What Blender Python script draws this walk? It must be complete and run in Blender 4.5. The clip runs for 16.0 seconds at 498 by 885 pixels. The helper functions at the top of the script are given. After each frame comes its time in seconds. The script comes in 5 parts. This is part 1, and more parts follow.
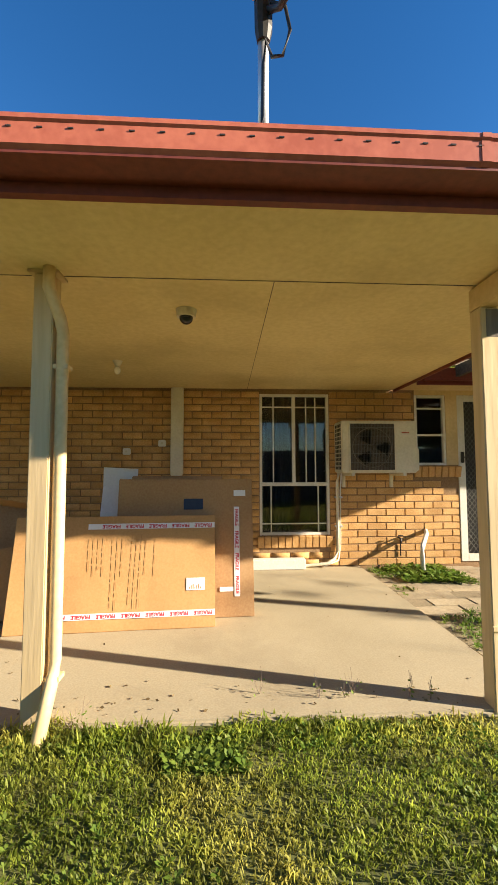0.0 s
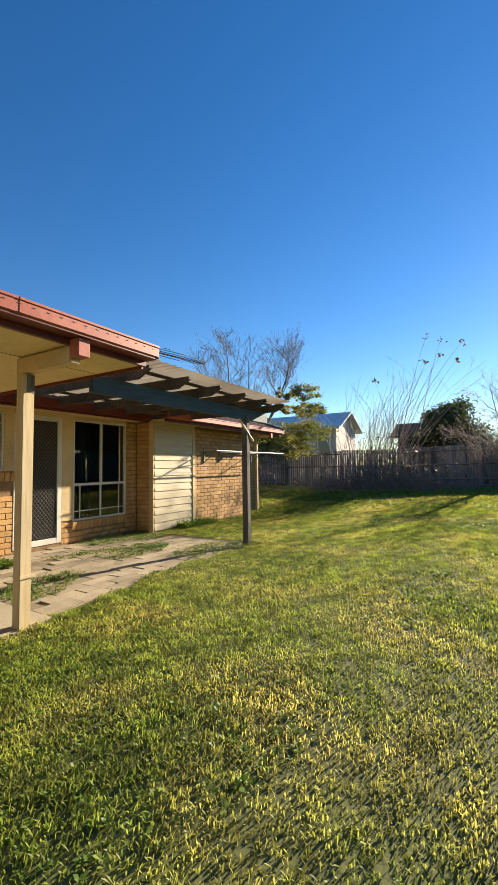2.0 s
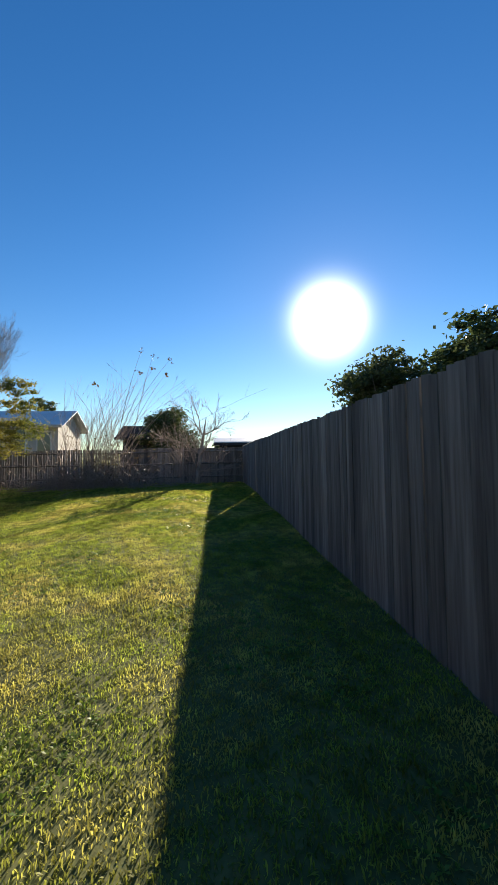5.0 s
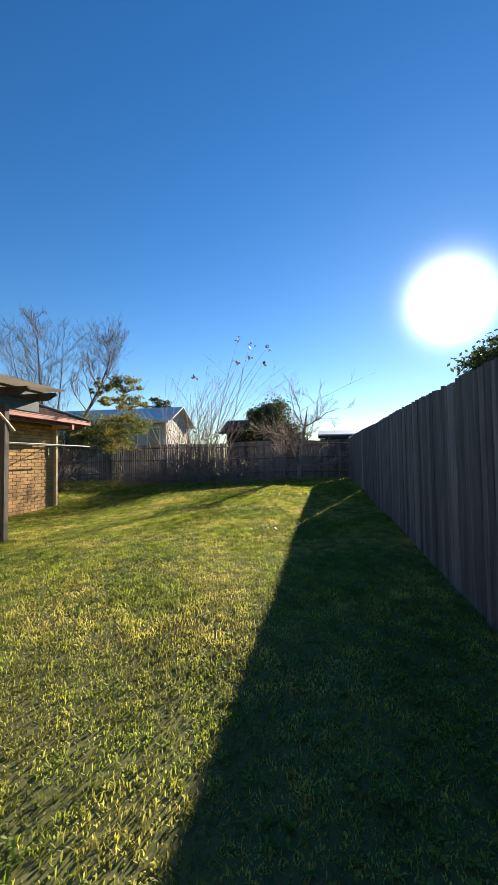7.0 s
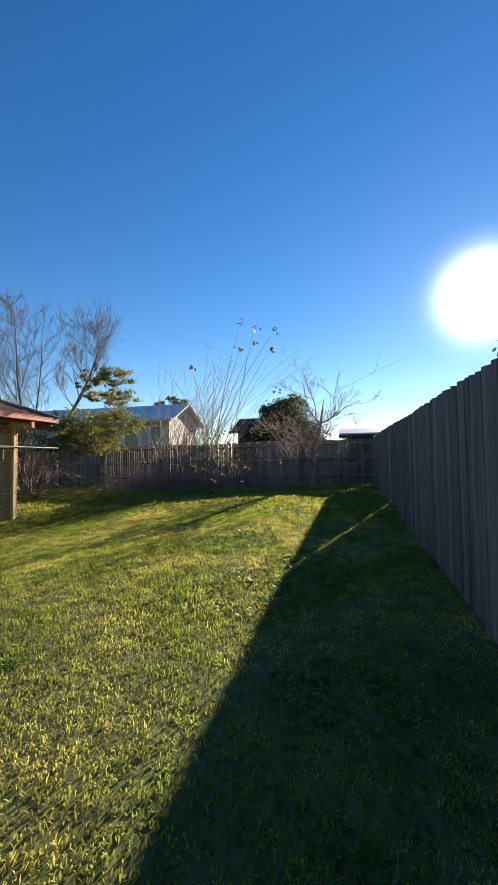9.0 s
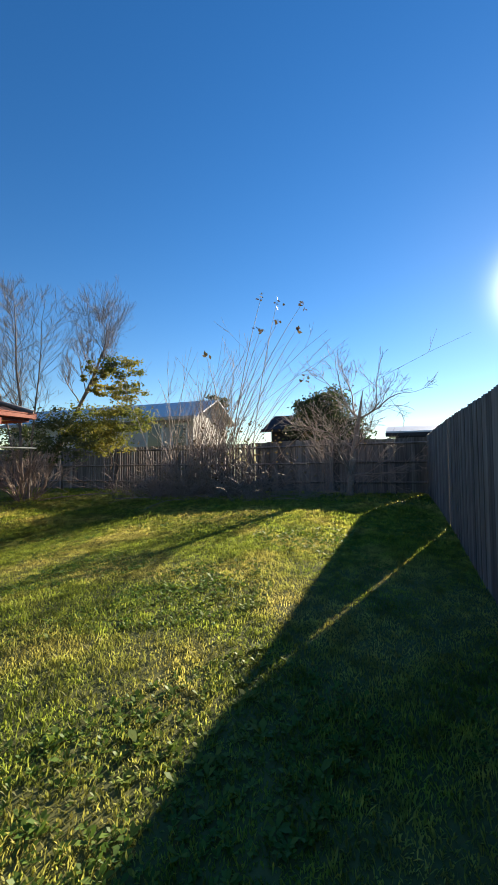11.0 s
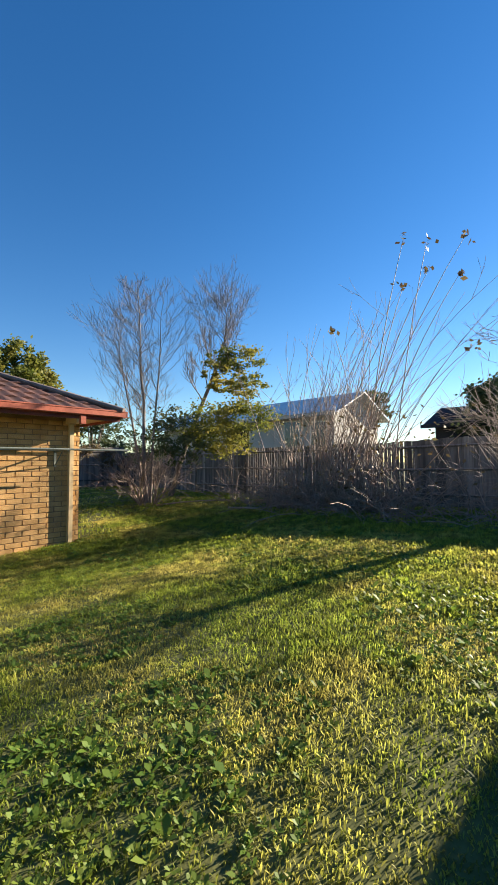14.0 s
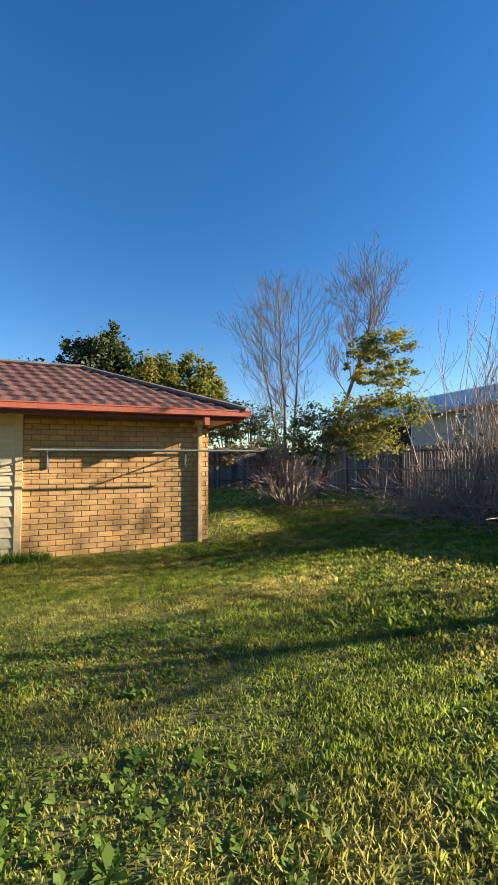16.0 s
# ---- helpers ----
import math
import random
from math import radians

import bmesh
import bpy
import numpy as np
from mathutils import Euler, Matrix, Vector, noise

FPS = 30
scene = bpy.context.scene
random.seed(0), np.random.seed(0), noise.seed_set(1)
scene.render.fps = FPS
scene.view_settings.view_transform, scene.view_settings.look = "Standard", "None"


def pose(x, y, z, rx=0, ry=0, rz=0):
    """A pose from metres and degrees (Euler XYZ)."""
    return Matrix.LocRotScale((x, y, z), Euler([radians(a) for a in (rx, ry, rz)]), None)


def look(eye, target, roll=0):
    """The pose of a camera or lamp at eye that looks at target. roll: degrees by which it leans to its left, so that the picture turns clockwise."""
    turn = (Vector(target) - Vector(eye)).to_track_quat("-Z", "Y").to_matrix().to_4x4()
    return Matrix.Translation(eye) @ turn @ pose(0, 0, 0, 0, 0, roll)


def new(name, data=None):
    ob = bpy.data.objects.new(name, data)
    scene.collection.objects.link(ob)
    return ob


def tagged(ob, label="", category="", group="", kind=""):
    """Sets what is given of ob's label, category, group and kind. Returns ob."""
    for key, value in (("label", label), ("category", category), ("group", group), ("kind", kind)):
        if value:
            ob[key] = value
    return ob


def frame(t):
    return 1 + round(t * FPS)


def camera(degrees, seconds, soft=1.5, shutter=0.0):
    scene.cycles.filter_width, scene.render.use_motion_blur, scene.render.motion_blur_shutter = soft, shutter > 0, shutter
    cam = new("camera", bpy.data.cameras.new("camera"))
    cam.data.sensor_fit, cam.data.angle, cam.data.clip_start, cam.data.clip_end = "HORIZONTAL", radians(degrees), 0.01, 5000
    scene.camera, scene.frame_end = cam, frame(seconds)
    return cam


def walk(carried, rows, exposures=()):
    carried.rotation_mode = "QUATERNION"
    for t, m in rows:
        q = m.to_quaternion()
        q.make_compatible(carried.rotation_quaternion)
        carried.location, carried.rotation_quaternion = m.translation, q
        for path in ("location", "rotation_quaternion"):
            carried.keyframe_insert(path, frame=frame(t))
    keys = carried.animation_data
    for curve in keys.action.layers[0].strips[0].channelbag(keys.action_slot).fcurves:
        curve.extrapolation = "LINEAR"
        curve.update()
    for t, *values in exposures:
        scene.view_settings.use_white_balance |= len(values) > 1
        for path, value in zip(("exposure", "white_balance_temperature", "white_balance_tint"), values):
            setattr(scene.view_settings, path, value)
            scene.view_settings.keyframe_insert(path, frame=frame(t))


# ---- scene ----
cam = camera(63.4, 16.0)
PATH = [
    (0, (-0.014, 0.056, 1.213), (0.094, 2.049, 1.342), -0.1),
    (0.5, (-0.055, -0.176, 1.218), (0.626, 1.7, 1.345), -0.4),
    (1, (-0.138, -0.481, 1.231), (0.974, 1.176, 1.359), -0.7),
    (1.5, (-0.346, -0.805, 1.258), (1.132, 0.537, 1.384), -0.7),
    (2, (-0.552, -1.161, 1.269), (1.169, -0.148, 1.389), -0.8),
    (2.5, (-0.815, -1.5, 1.275), (1.064, -0.826, 1.393), -0.8),
    (3, (-1.09, -1.72, 1.266), (0.876, -1.373, 1.381), -0.8),
    (3.5, (-1.258, -1.844, 1.269), (0.736, -1.733, 1.381), -0.9),
    (4, (-1.399, -1.977, 1.284), (0.595, -2.093, 1.39), -0.8),
    (4.2, (-1.407, -2.031, 1.288), (0.581, -2.229, 1.392), -0.8),
    (6.3, (-0.689, -2.454, 1.228), (1.307, -2.358, 1.312), -0.8),
    (6.5, (-0.561, -2.493, 1.234), (1.428, -2.309, 1.317), -0.8),
    (7, (-0.134, -2.466, 1.207), (1.832, -2.107, 1.292), -0.8),
    (7.5, (0.453, -2.475, 1.21), (2.408, -2.062, 1.296), -0.7),
    (8, (1.063, -2.634, 1.246), (3.01, -2.188, 1.333), -0.7),
    (8.5, (1.623, -2.735, 1.27), (3.565, -2.265, 1.357), -0.6),
    (9, (2.084, -2.688, 1.295), (4.023, -2.206, 1.382), -0.8),
    (9.2, (2.253, -2.707, 1.293), (4.189, -2.213, 1.381), -0.7),
    (11.3, (4.511, -2.867, 1.377), (6.339, -2.061, 1.468), -0.5),
    (11.5, (4.666, -2.847, 1.389), (6.461, -1.968, 1.481), -0.5),
    (12, (5.13, -2.681, 1.409), (6.847, -1.661, 1.501), -0.4),
    (12.5, (5.55, -2.641, 1.417), (7.206, -1.524, 1.511), -0.4),
    (13, (5.902, -2.694, 1.413), (7.449, -1.43, 1.508), -0.4),
    (13.5, (6.239, -2.685, 1.402), (7.708, -1.332, 1.501), -0.4),
    (14, (6.587, -2.555, 1.421), (8.024, -1.167, 1.519), -0.2),
    (14.5, (6.986, -2.555, 1.397), (8.368, -1.112, 1.496), -0.3),
    (15, (7.328, -2.656, 1.41), (8.622, -1.133, 1.51), -0.3),
    (15.5, (7.549, -2.568, 1.434), (8.639, -0.893, 1.533), -0.4),
    (16, (7.608, -2.442, 1.444), (8.353, -0.588, 1.542), -0.3),
]
walk(cam, [(t, look(eye, target, roll)) for t, eye, target, roll in PATH],
     [(0.0, 1.7), (1.2, 1.62), (2.0, 1.42), (3.0, 1.22), (3.5, 1.15), (6.5, 1.3), (9.0, 1.3), (12.5, 1.48), (14.0, 1.58), (16.0, 1.66)])

# ---- world, sun ----
SUN_AZ, SUN_EL = 106.8, 19.3
sun_vec = Vector((math.sin(radians(SUN_AZ)) * math.cos(radians(SUN_EL)), math.cos(radians(SUN_AZ)) * math.cos(radians(SUN_EL)), math.sin(radians(SUN_EL))))
world = bpy.data.worlds.new("world")
scene.world = world
world.use_nodes = True
wn, wl = world.node_tree.nodes, world.node_tree.links
sky = wn.new("ShaderNodeTexSky")
sky.sky_type, sky.sun_disc = "NISHITA", False
sky.sun_elevation, sky.sun_rotation = radians(SUN_EL), radians(SUN_AZ)
sky.air_density, sky.dust_density, sky.ozone_density = 1.0, 0.03, 2.4
wn["Background"].inputs["Strength"].default_value = 0.066
tone = wn.new("ShaderNodeHueSaturation")
tone.inputs["Hue"].default_value, tone.inputs["Saturation"].default_value = 0.507, 1.32
wl.new(sky.outputs[0], tone.inputs["Color"])
wl.new(tone.outputs[0], wn["Background"].inputs["Color"])
# bright air close round the sun
way = wn.new("ShaderNodeTexCoord")
dot = wn.new("ShaderNodeVectorMath")
dot.operation, dot.inputs[1].default_value = "DOT_PRODUCT", sun_vec
wl.new(way.outputs["Generated"], dot.inputs[0])
core = wn.new("ShaderNodeMath")
core.operation, core.inputs[1].default_value, core.use_clamp = "POWER", 600.0, True
wl.new(dot.outputs["Value"], core.inputs[0])
aureole = wn.new("ShaderNodeBackground")
aureole.inputs["Color"].default_value = (1.0, 0.96, 0.9, 1)
gain = wn.new("ShaderNodeMath")
gain.operation, gain.inputs[1].default_value = "MULTIPLY", 2.6
wl.new(core.outputs[0], gain.inputs[0])
wl.new(gain.outputs[0], aureole.inputs["Strength"])
both = wn.new("ShaderNodeAddShader")
wl.new(wn["Background"].outputs[0], both.inputs[0])
wl.new(aureole.outputs[0], both.inputs[1])
wl.new(both.outputs[0], wn["World Output"].inputs["Surface"])
sun_data = bpy.data.lights.new("sun", "SUN")
sun_data.energy, sun_data.angle, sun_data.color = 5.0, radians(0.6), (1.0, 0.87, 0.68)
sun = new("sun", sun_data)
sun.matrix_world = look(sun_vec * 60, (0, 0, 0))


# ---- materials ----
def nodes_of(name):
    m = bpy.data.materials.new(name)
    m.use_nodes = True
    return m, m.node_tree.nodes, m.node_tree.links


def mat(name, a, b, rough=0.8, fine=40.0, coarse=3.0, bump=0.15, metal=0.0, stretch=(1, 1, 1), vary=0.0, dirt=None, dirt_amount=0.5, spec=0.4):
    """Two-scale surface: fine grain between colours a and b, coarse mottling, an optional stain colour, variation from piece to piece."""
    m, n, l = nodes_of(name)
    p = n["Principled BSDF"]
    p.inputs["Roughness"].default_value, p.inputs["Metallic"].default_value = rough, metal
    p.inputs["Specular IOR Level"].default_value = spec
    geo = n.new("ShaderNodeNewGeometry")
    mp = n.new("ShaderNodeMapping")
    mp.inputs["Scale"].default_value = stretch
    l.new(geo.outputs["Position"], mp.inputs["Vector"])
    nf, nc = n.new("ShaderNodeTexNoise"), n.new("ShaderNodeTexNoise")
    nf.inputs["Scale"].default_value, nf.inputs["Detail"].default_value = fine, 4
    nc.inputs["Scale"].default_value, nc.inputs["Detail"].default_value = coarse, 5
    for k in (nf, nc):
        l.new(mp.outputs[0], k.inputs["Vector"])
    add = n.new("ShaderNodeMath")
    add.operation = "ADD"
    l.new(nf.outputs[0], add.inputs[0])
    l.new(nc.outputs[0], add.inputs[1])
    ramp = n.new("ShaderNodeMapRange")
    ramp.inputs["From Min"].default_value, ramp.inputs["From Max"].default_value = 0.75, 1.25
    l.new(add.outputs[0], ramp.inputs["Value"])
    mix = n.new("ShaderNodeMix")
    mix.data_type = "RGBA"
    mix.inputs[6].default_value, mix.inputs[7].default_value = (*a, 1), (*b, 1)
    l.new(ramp.outputs[0], mix.inputs[0])
    out = mix.outputs[2]
    if dirt:
        nd = n.new("ShaderNodeTexNoise")
        nd.inputs["Scale"].default_value, nd.inputs["Detail"].default_value = coarse * 0.6, 7
        nd.inputs["Roughness"].default_value = 0.65
        l.new(mp.outputs[0], nd.inputs["Vector"])
        mr = n.new("ShaderNodeMapRange")
        mr.inputs["From Min"].default_value, mr.inputs["From Max"].default_value = 0.5, 0.72
        mr.inputs["To Max"].default_value = dirt_amount
        l.new(nd.outputs[0], mr.inputs["Value"])
        m2 = n.new("ShaderNodeMix")
        m2.data_type = "RGBA"
        m2.inputs[7].default_value = (*dirt, 1)
        l.new(out, m2.inputs[6])
        l.new(mr.outputs[0], m2.inputs[0])
        out = m2.outputs[2]
    if vary:
        oi = n.new("ShaderNodeObjectInfo")
        ad = n.new("ShaderNodeMath")
        ad.operation = "ADD"
        l.new(oi.outputs["Random"], ad.inputs[0])
        l.new(geo.outputs["Random Per Island"], ad.inputs[1])
        fr = n.new("ShaderNodeMath")
        fr.operation = "FRACT"
        l.new(ad.outputs[0], fr.inputs[0])
        vr = n.new("ShaderNodeMapRange")
        vr.inputs["To Min"].default_value, vr.inputs["To Max"].default_value = 1 - vary, 1 + vary
        l.new(fr.outputs[0], vr.inputs["Value"])
        hs = n.new("ShaderNodeHueSaturation")
        l.new(vr.outputs[0], hs.inputs["Value"])
        l.new(out, hs.inputs["Color"])
        out = hs.outputs[0]
    l.new(out, p.inputs["Base Color"])
    if bump:
        bp = n.new("ShaderNodeBump")
        bp.inputs["Strength"].default_value, bp.inputs["Distance"].default_value = bump, 0.01
        l.new(add.outputs[0], bp.inputs["Height"])
        l.new(bp.outputs[0], p.inputs["Normal"])
    return m


def leaf_mat(name, a, b, c, thin=0.45, patch=1.2, rough=0.55, mottle=0.0):
    """Leaves and blades: colour by blade and by patch, some light let through."""
    m, n, l = nodes_of(name)
    p = n["Principled BSDF"]
    p.inputs["Roughness"].default_value = rough
    p.inputs["Specular IOR Level"].default_value = 0.35
    geo = n.new("ShaderNodeNewGeometry")
    nz = n.new("ShaderNodeTexNoise")
    nz.inputs["Scale"].default_value, nz.inputs["Detail"].default_value = patch, 4
    l.new(geo.outputs["Position"], nz.inputs["Vector"])
    mr = n.new("ShaderNodeMapRange")
    mr.inputs["From Min"].default_value, mr.inputs["From Max"].default_value = 0.45, 0.68
    l.new(nz.outputs[0], mr.inputs["Value"])
    m1 = n.new("ShaderNodeMix")
    m1.data_type = "RGBA"
    m1.inputs[6].default_value, m1.inputs[7].default_value = (*a, 1), (*b, 1)
    l.new(geo.outputs["Random Per Island"], m1.inputs[0])
    m2 = n.new("ShaderNodeMix")
    m2.data_type = "RGBA"
    m2.inputs[7].default_value = (*c, 1)
    l.new(m1.outputs[2], m2.inputs[6])
    l.new(mr.outputs[0], m2.inputs[0])
    out = m2.outputs[2]
    if mottle:
        n2 = n.new("ShaderNodeTexNoise")
        n2.inputs["Scale"].default_value, n2.inputs["Detail"].default_value = 6.5, 5
        l.new(geo.outputs["Position"], n2.inputs["Vector"])
        v2 = n.new("ShaderNodeMapRange")
        v2.inputs["From Min"].default_value, v2.inputs["From Max"].default_value = 0.38, 0.62
        v2.inputs["To Min"].default_value, v2.inputs["To Max"].default_value = 1 - mottle * 0.8, 1 + mottle * 0.8
        l.new(n2.outputs[0], v2.inputs["Value"])
        hs = n.new("ShaderNodeHueSaturation")
        l.new(v2.outputs[0], hs.inputs["Value"])
        l.new(out, hs.inputs["Color"])
        out = hs.outputs[0]
    l.new(out, p.inputs["Base Color"])
    tr = n.new("ShaderNodeBsdfTranslucent")
    l.new(out, tr.inputs["Color"])
    ms = n.new("ShaderNodeMixShader")
    ms.inputs[0].default_value = thin
    l.new(p.outputs[0], ms.inputs[1])
    l.new(tr.outputs[0], ms.inputs[2])
    l.new(ms.outputs[0], n["Material Output"].inputs["Surface"])
    return m


M_BRICK = mat("brick", (0.48, 0.26, 0.085), (0.63, 0.385, 0.16), 0.85, 60, 5, 0.3, vary=0.13, dirt=(0.34, 0.17, 0.06), dirt_amount=0.4)
M_MORTAR = mat("mortar", (0.22, 0.13, 0.06), (0.34, 0.22, 0.12), 0.95, 80, 4, 0.3)
M_CREAM = mat("cream_paint", (0.62, 0.45, 0.22), (0.74, 0.56, 0.30), 0.55, 30, 2.5, 0.06, dirt=(0.36, 0.25, 0.12), dirt_amount=0.35)
M_POST = mat("weathered_cream_timber", (0.56, 0.41, 0.21), (0.68, 0.52, 0.29), 0.7, 35, 3, 0.2, stretch=(1, 1, 0.08), dirt=(0.30, 0.21, 0.12), dirt_amount=0.5)
M_CEIL = mat("ceiling_paint", (0.66, 0.53, 0.25), (0.78, 0.64, 0.33), 0.6, 25, 1.6, 0.03, dirt=(0.40, 0.30, 0.13), dirt_amount=0.45)
M_GUTTER = mat("terracotta_paint", (0.40, 0.10, 0.055), (0.52, 0.15, 0.085), 0.5, 30, 2.5, 0.05, dirt=(0.22, 0.08, 0.05), dirt_amount=0.45)
M_FASCIA = mat("dark_red_paint", (0.13, 0.028, 0.018), (0.20, 0.045, 0.028), 0.5, 30, 3, 0.06)
M_WHITE = mat("white_frame", (0.66, 0.62, 0.54), (0.78, 0.75, 0.68), 0.4, 50, 4, 0.02)
M_AC = mat("aged_white_plastic", (0.62, 0.56, 0.42), (0.72, 0.66, 0.52), 0.5, 40, 3, 0.03, dirt=(0.4, 0.32, 0.2), dirt_amount=0.4)
M_BLACK = mat("dark_grille", (0.02, 0.018, 0.016), (0.045, 0.04, 0.035), 0.55, 50, 5, 0.05)
M_CONC = mat("patio_concrete", (0.35, 0.29, 0.185), (0.44, 0.37, 0.245), 0.9, 90, 1.0, 0.1, dirt=(0.20, 0.155, 0.10), dirt_amount=0.6)
M_PAVER = mat("old_paver", (0.33, 0.26, 0.165), (0.45, 0.37, 0.245), 0.9, 50, 3, 0.3, vary=0.18, dirt=(0.16, 0.12, 0.08), dirt_amount=0.5)
M_SOIL = mat("soil", (0.075, 0.085, 0.022), (0.14, 0.14, 0.04), 0.95, 30, 1.5, 0.5)
M_SAND = mat("paving_sand", (0.22, 0.17, 0.10), (0.34, 0.27, 0.17), 0.95, 60, 2.5, 0.4, dirt=(0.13, 0.11, 0.05), dirt_amount=0.6)
M_BOARD = mat("cream_weatherboard", (0.60, 0.49, 0.30), (0.71, 0.59, 0.38), 0.6, 30, 3, 0.1, stretch=(0.1, 1, 1), dirt=(0.42, 0.31, 0.17), dirt_amount=0.3)
M_FENCE = mat("grey_paling", (0.10, 0.085, 0.075), (0.23, 0.205, 0.185), 0.9, 30, 4, 0.4, stretch=(1, 1, 0.06), vary=0.35)
M_TIMBER = mat("grey_timber", (0.11, 0.09, 0.07), (0.22, 0.18, 0.14), 0.85, 35, 3, 0.3, stretch=(1, 1, 0.1))
M_RAFTER = mat("dark_stained_timber", (0.045, 0.035, 0.028), (0.11, 0.085, 0.065), 0.8, 35, 3, 0.25)
M_BEAM = mat("blue_green_beam", (0.025, 0.05, 0.06), (0.055, 0.095, 0.105), 0.65, 30, 3, 0.2, stretch=(0.1, 1, 1))
M_TILE = mat("roof_tile", (0.075, 0.032, 0.026), (0.13, 0.058, 0.046), 0.85, 60, 5, 0.25, vary=0.25, dirt=(0.07, 0.05, 0.045), dirt_amount=0.5)
M_RIDGE = mat("ridge_cap", (0.12, 0.09, 0.08), (0.22, 0.17, 0.15), 0.85, 50, 5, 0.3, vary=0.2)
M_CARD = mat("cardboard", (0.42, 0.23, 0.085), (0.50, 0.285, 0.115), 0.8, 60, 2, 0.05, dirt=(0.36, 0.2, 0.08), dirt_amount=0.35)
M_CARD2 = mat("darker_cardboard", (0.33, 0.19, 0.085), (0.41, 0.25, 0.12), 0.8, 60, 2, 0.05)
M_PAPER = mat("white_paper", (0.72, 0.72, 0.72), (0.8, 0.8, 0.8), 0.6, 40, 3, 0.02)
M_RED = mat("red_ink", (0.50, 0.015, 0.03), (0.56, 0.03, 0.04), 0.5, 40, 4, 0)
M_INK = mat("brown_ink", (0.35, 0.19, 0.07), (0.39, 0.215, 0.082), 0.7, 40, 4, 0)
M_NAVY = mat("navy_label", (0.015, 0.02, 0.04), (0.025, 0.03, 0.055), 0.4, 40, 4, 0)
M_GALV = mat("galvanised_steel", (0.48, 0.49, 0.50), (0.62, 0.63, 0.64), 0.4, 40, 4, 0.05, metal=0.6)
M_GRILLE = mat("dull_grey_bars", (0.10, 0.095, 0.085), (0.17, 0.16, 0.14), 0.5, 40, 4, 0.05)
M_LINE = mat("dull_green_steel", (0.13, 0.15, 0.13), (0.22, 0.24, 0.21), 0.5, 40, 4, 0.05)
M_DISH = mat("dish_grey", (0.23, 0.245, 0.25), (0.30, 0.31, 0.315), 0.45, 40, 3, 0.02)
M_CABLE = mat("black_cable", (0.02, 0.02, 0.022), (0.04, 0.04, 0.045), 0.45, 40, 4, 0)
M_BARK = mat("bark", (0.13, 0.105, 0.085), (0.27, 0.225, 0.19), 0.9, 40, 6, 0.4, stretch=(1, 1, 0.3))
M_CANE = mat("pale_cane", (0.20, 0.14, 0.10), (0.40, 0.31, 0.25), 0.7, 30, 4, 0.1)
M_NWALL = mat("neighbour_cladding", (0.40, 0.37, 0.32), (0.48, 0.45, 0.40), 0.7, 30, 2, 0.05)
M_NROOF = mat("neighbour_metal_roof", (0.55, 0.57, 0.60), (0.66, 0.68, 0.71), 0.45, 30, 1, 0.03)
M_SHED = mat("dark_shed", (0.03, 0.03, 0.034), (0.055, 0.055, 0.06), 0.95, 30, 1, 0.05, spec=0.1)
# dark base colour that puts the dimness of the rooms into their surfaces
M_DARKROOM = mat("painted_dim_room", (0.10, 0.08, 0.06), (0.15, 0.12, 0.09), 0.9, 10, 1, 0)
M_CURTAIN = mat("dark_curtain", (0.05, 0.045, 0.04), (0.09, 0.08, 0.07), 0.9, 30, 4, 0.1)
M_SHEET = leaf_mat("pergola_sheet", (0.46, 0.40, 0.31), (0.50, 0.44, 0.35), (0.36, 0.29, 0.21), 0.5, 1.3, 0.4)
M_GRASS = leaf_mat("grass_blades", (0.15, 0.21, 0.026), (0.34, 0.38, 0.05), (0.52, 0.45, 0.11), 0.60, 1.1, 0.55, 0.5)
M_WEED = leaf_mat("weed_leaves", (0.08, 0.16, 0.018), (0.17, 0.26, 0.035), (0.22, 0.27, 0.045), 0.42, 2.0)
M_LEAF = leaf_mat("olive_leaves", (0.08, 0.11, 0.02), (0.20, 0.20, 0.035), (0.30, 0.25, 0.045), 0.55, 0.9)
M_LEAFD = leaf_mat("dark_leaves", (0.035, 0.06, 0.02), (0.08, 0.10, 0.03), (0.10, 0.11, 0.045), 0.4, 0.6)
M_LEAFB = leaf_mat("brown_leaves", (0.10, 0.06, 0.03), (0.20, 0.14, 0.06), (0.24, 0.19, 0.08), 0.25, 1.5)

M_GLASS, gn, gl = nodes_of("window_glass")
gp = gn["Principled BSDF"]
gp.inputs["Base Color"].default_value = (0.75, 0.8, 0.8, 1)
gp.inputs["Roughness"].default_value = 0.02
gp.inputs["Transmission Weight"].default_value = 1.0
gp.inputs["IOR"].default_value = 1.45
M_LENS, gn, gl = nodes_of("smoked_dome")
gn["Principled BSDF"].inputs["Base Color"].default_value = (0.02, 0.02, 0.025, 1)
gn["Principled BSDF"].inputs["Roughness"].default_value = 0.08
M_BULB, gn, gl = nodes_of("bulb_glass")
gn["Principled BSDF"].inputs["Base Color"].default_value = (0.8, 0.78, 0.7, 1)
gn["Principled BSDF"].inputs["Roughness"].default_value = 0.25


# ---- building helpers ----
def mesh_of(name, bm, material):
    me = bpy.data.meshes.new(name)
    bm.to_mesh(me)
    bm.free()
    if material:
        me.materials.append(material)
    return me


def thing(name, at, label="", category="", group="", kind="", turn=(0, 0, 0)):
    """A top-level Empty at the base of a thing."""
    ob = new(name)
    ob.empty_display_size = 0.1
    ob.matrix_world = pose(*at, *turn)
    return tagged(ob, label, category, group, kind)


def origin_of(ob):
    v = Vector((0, 0, 0))
    while ob:
        v += ob.matrix_basis.translation
        ob = ob.parent
    return v


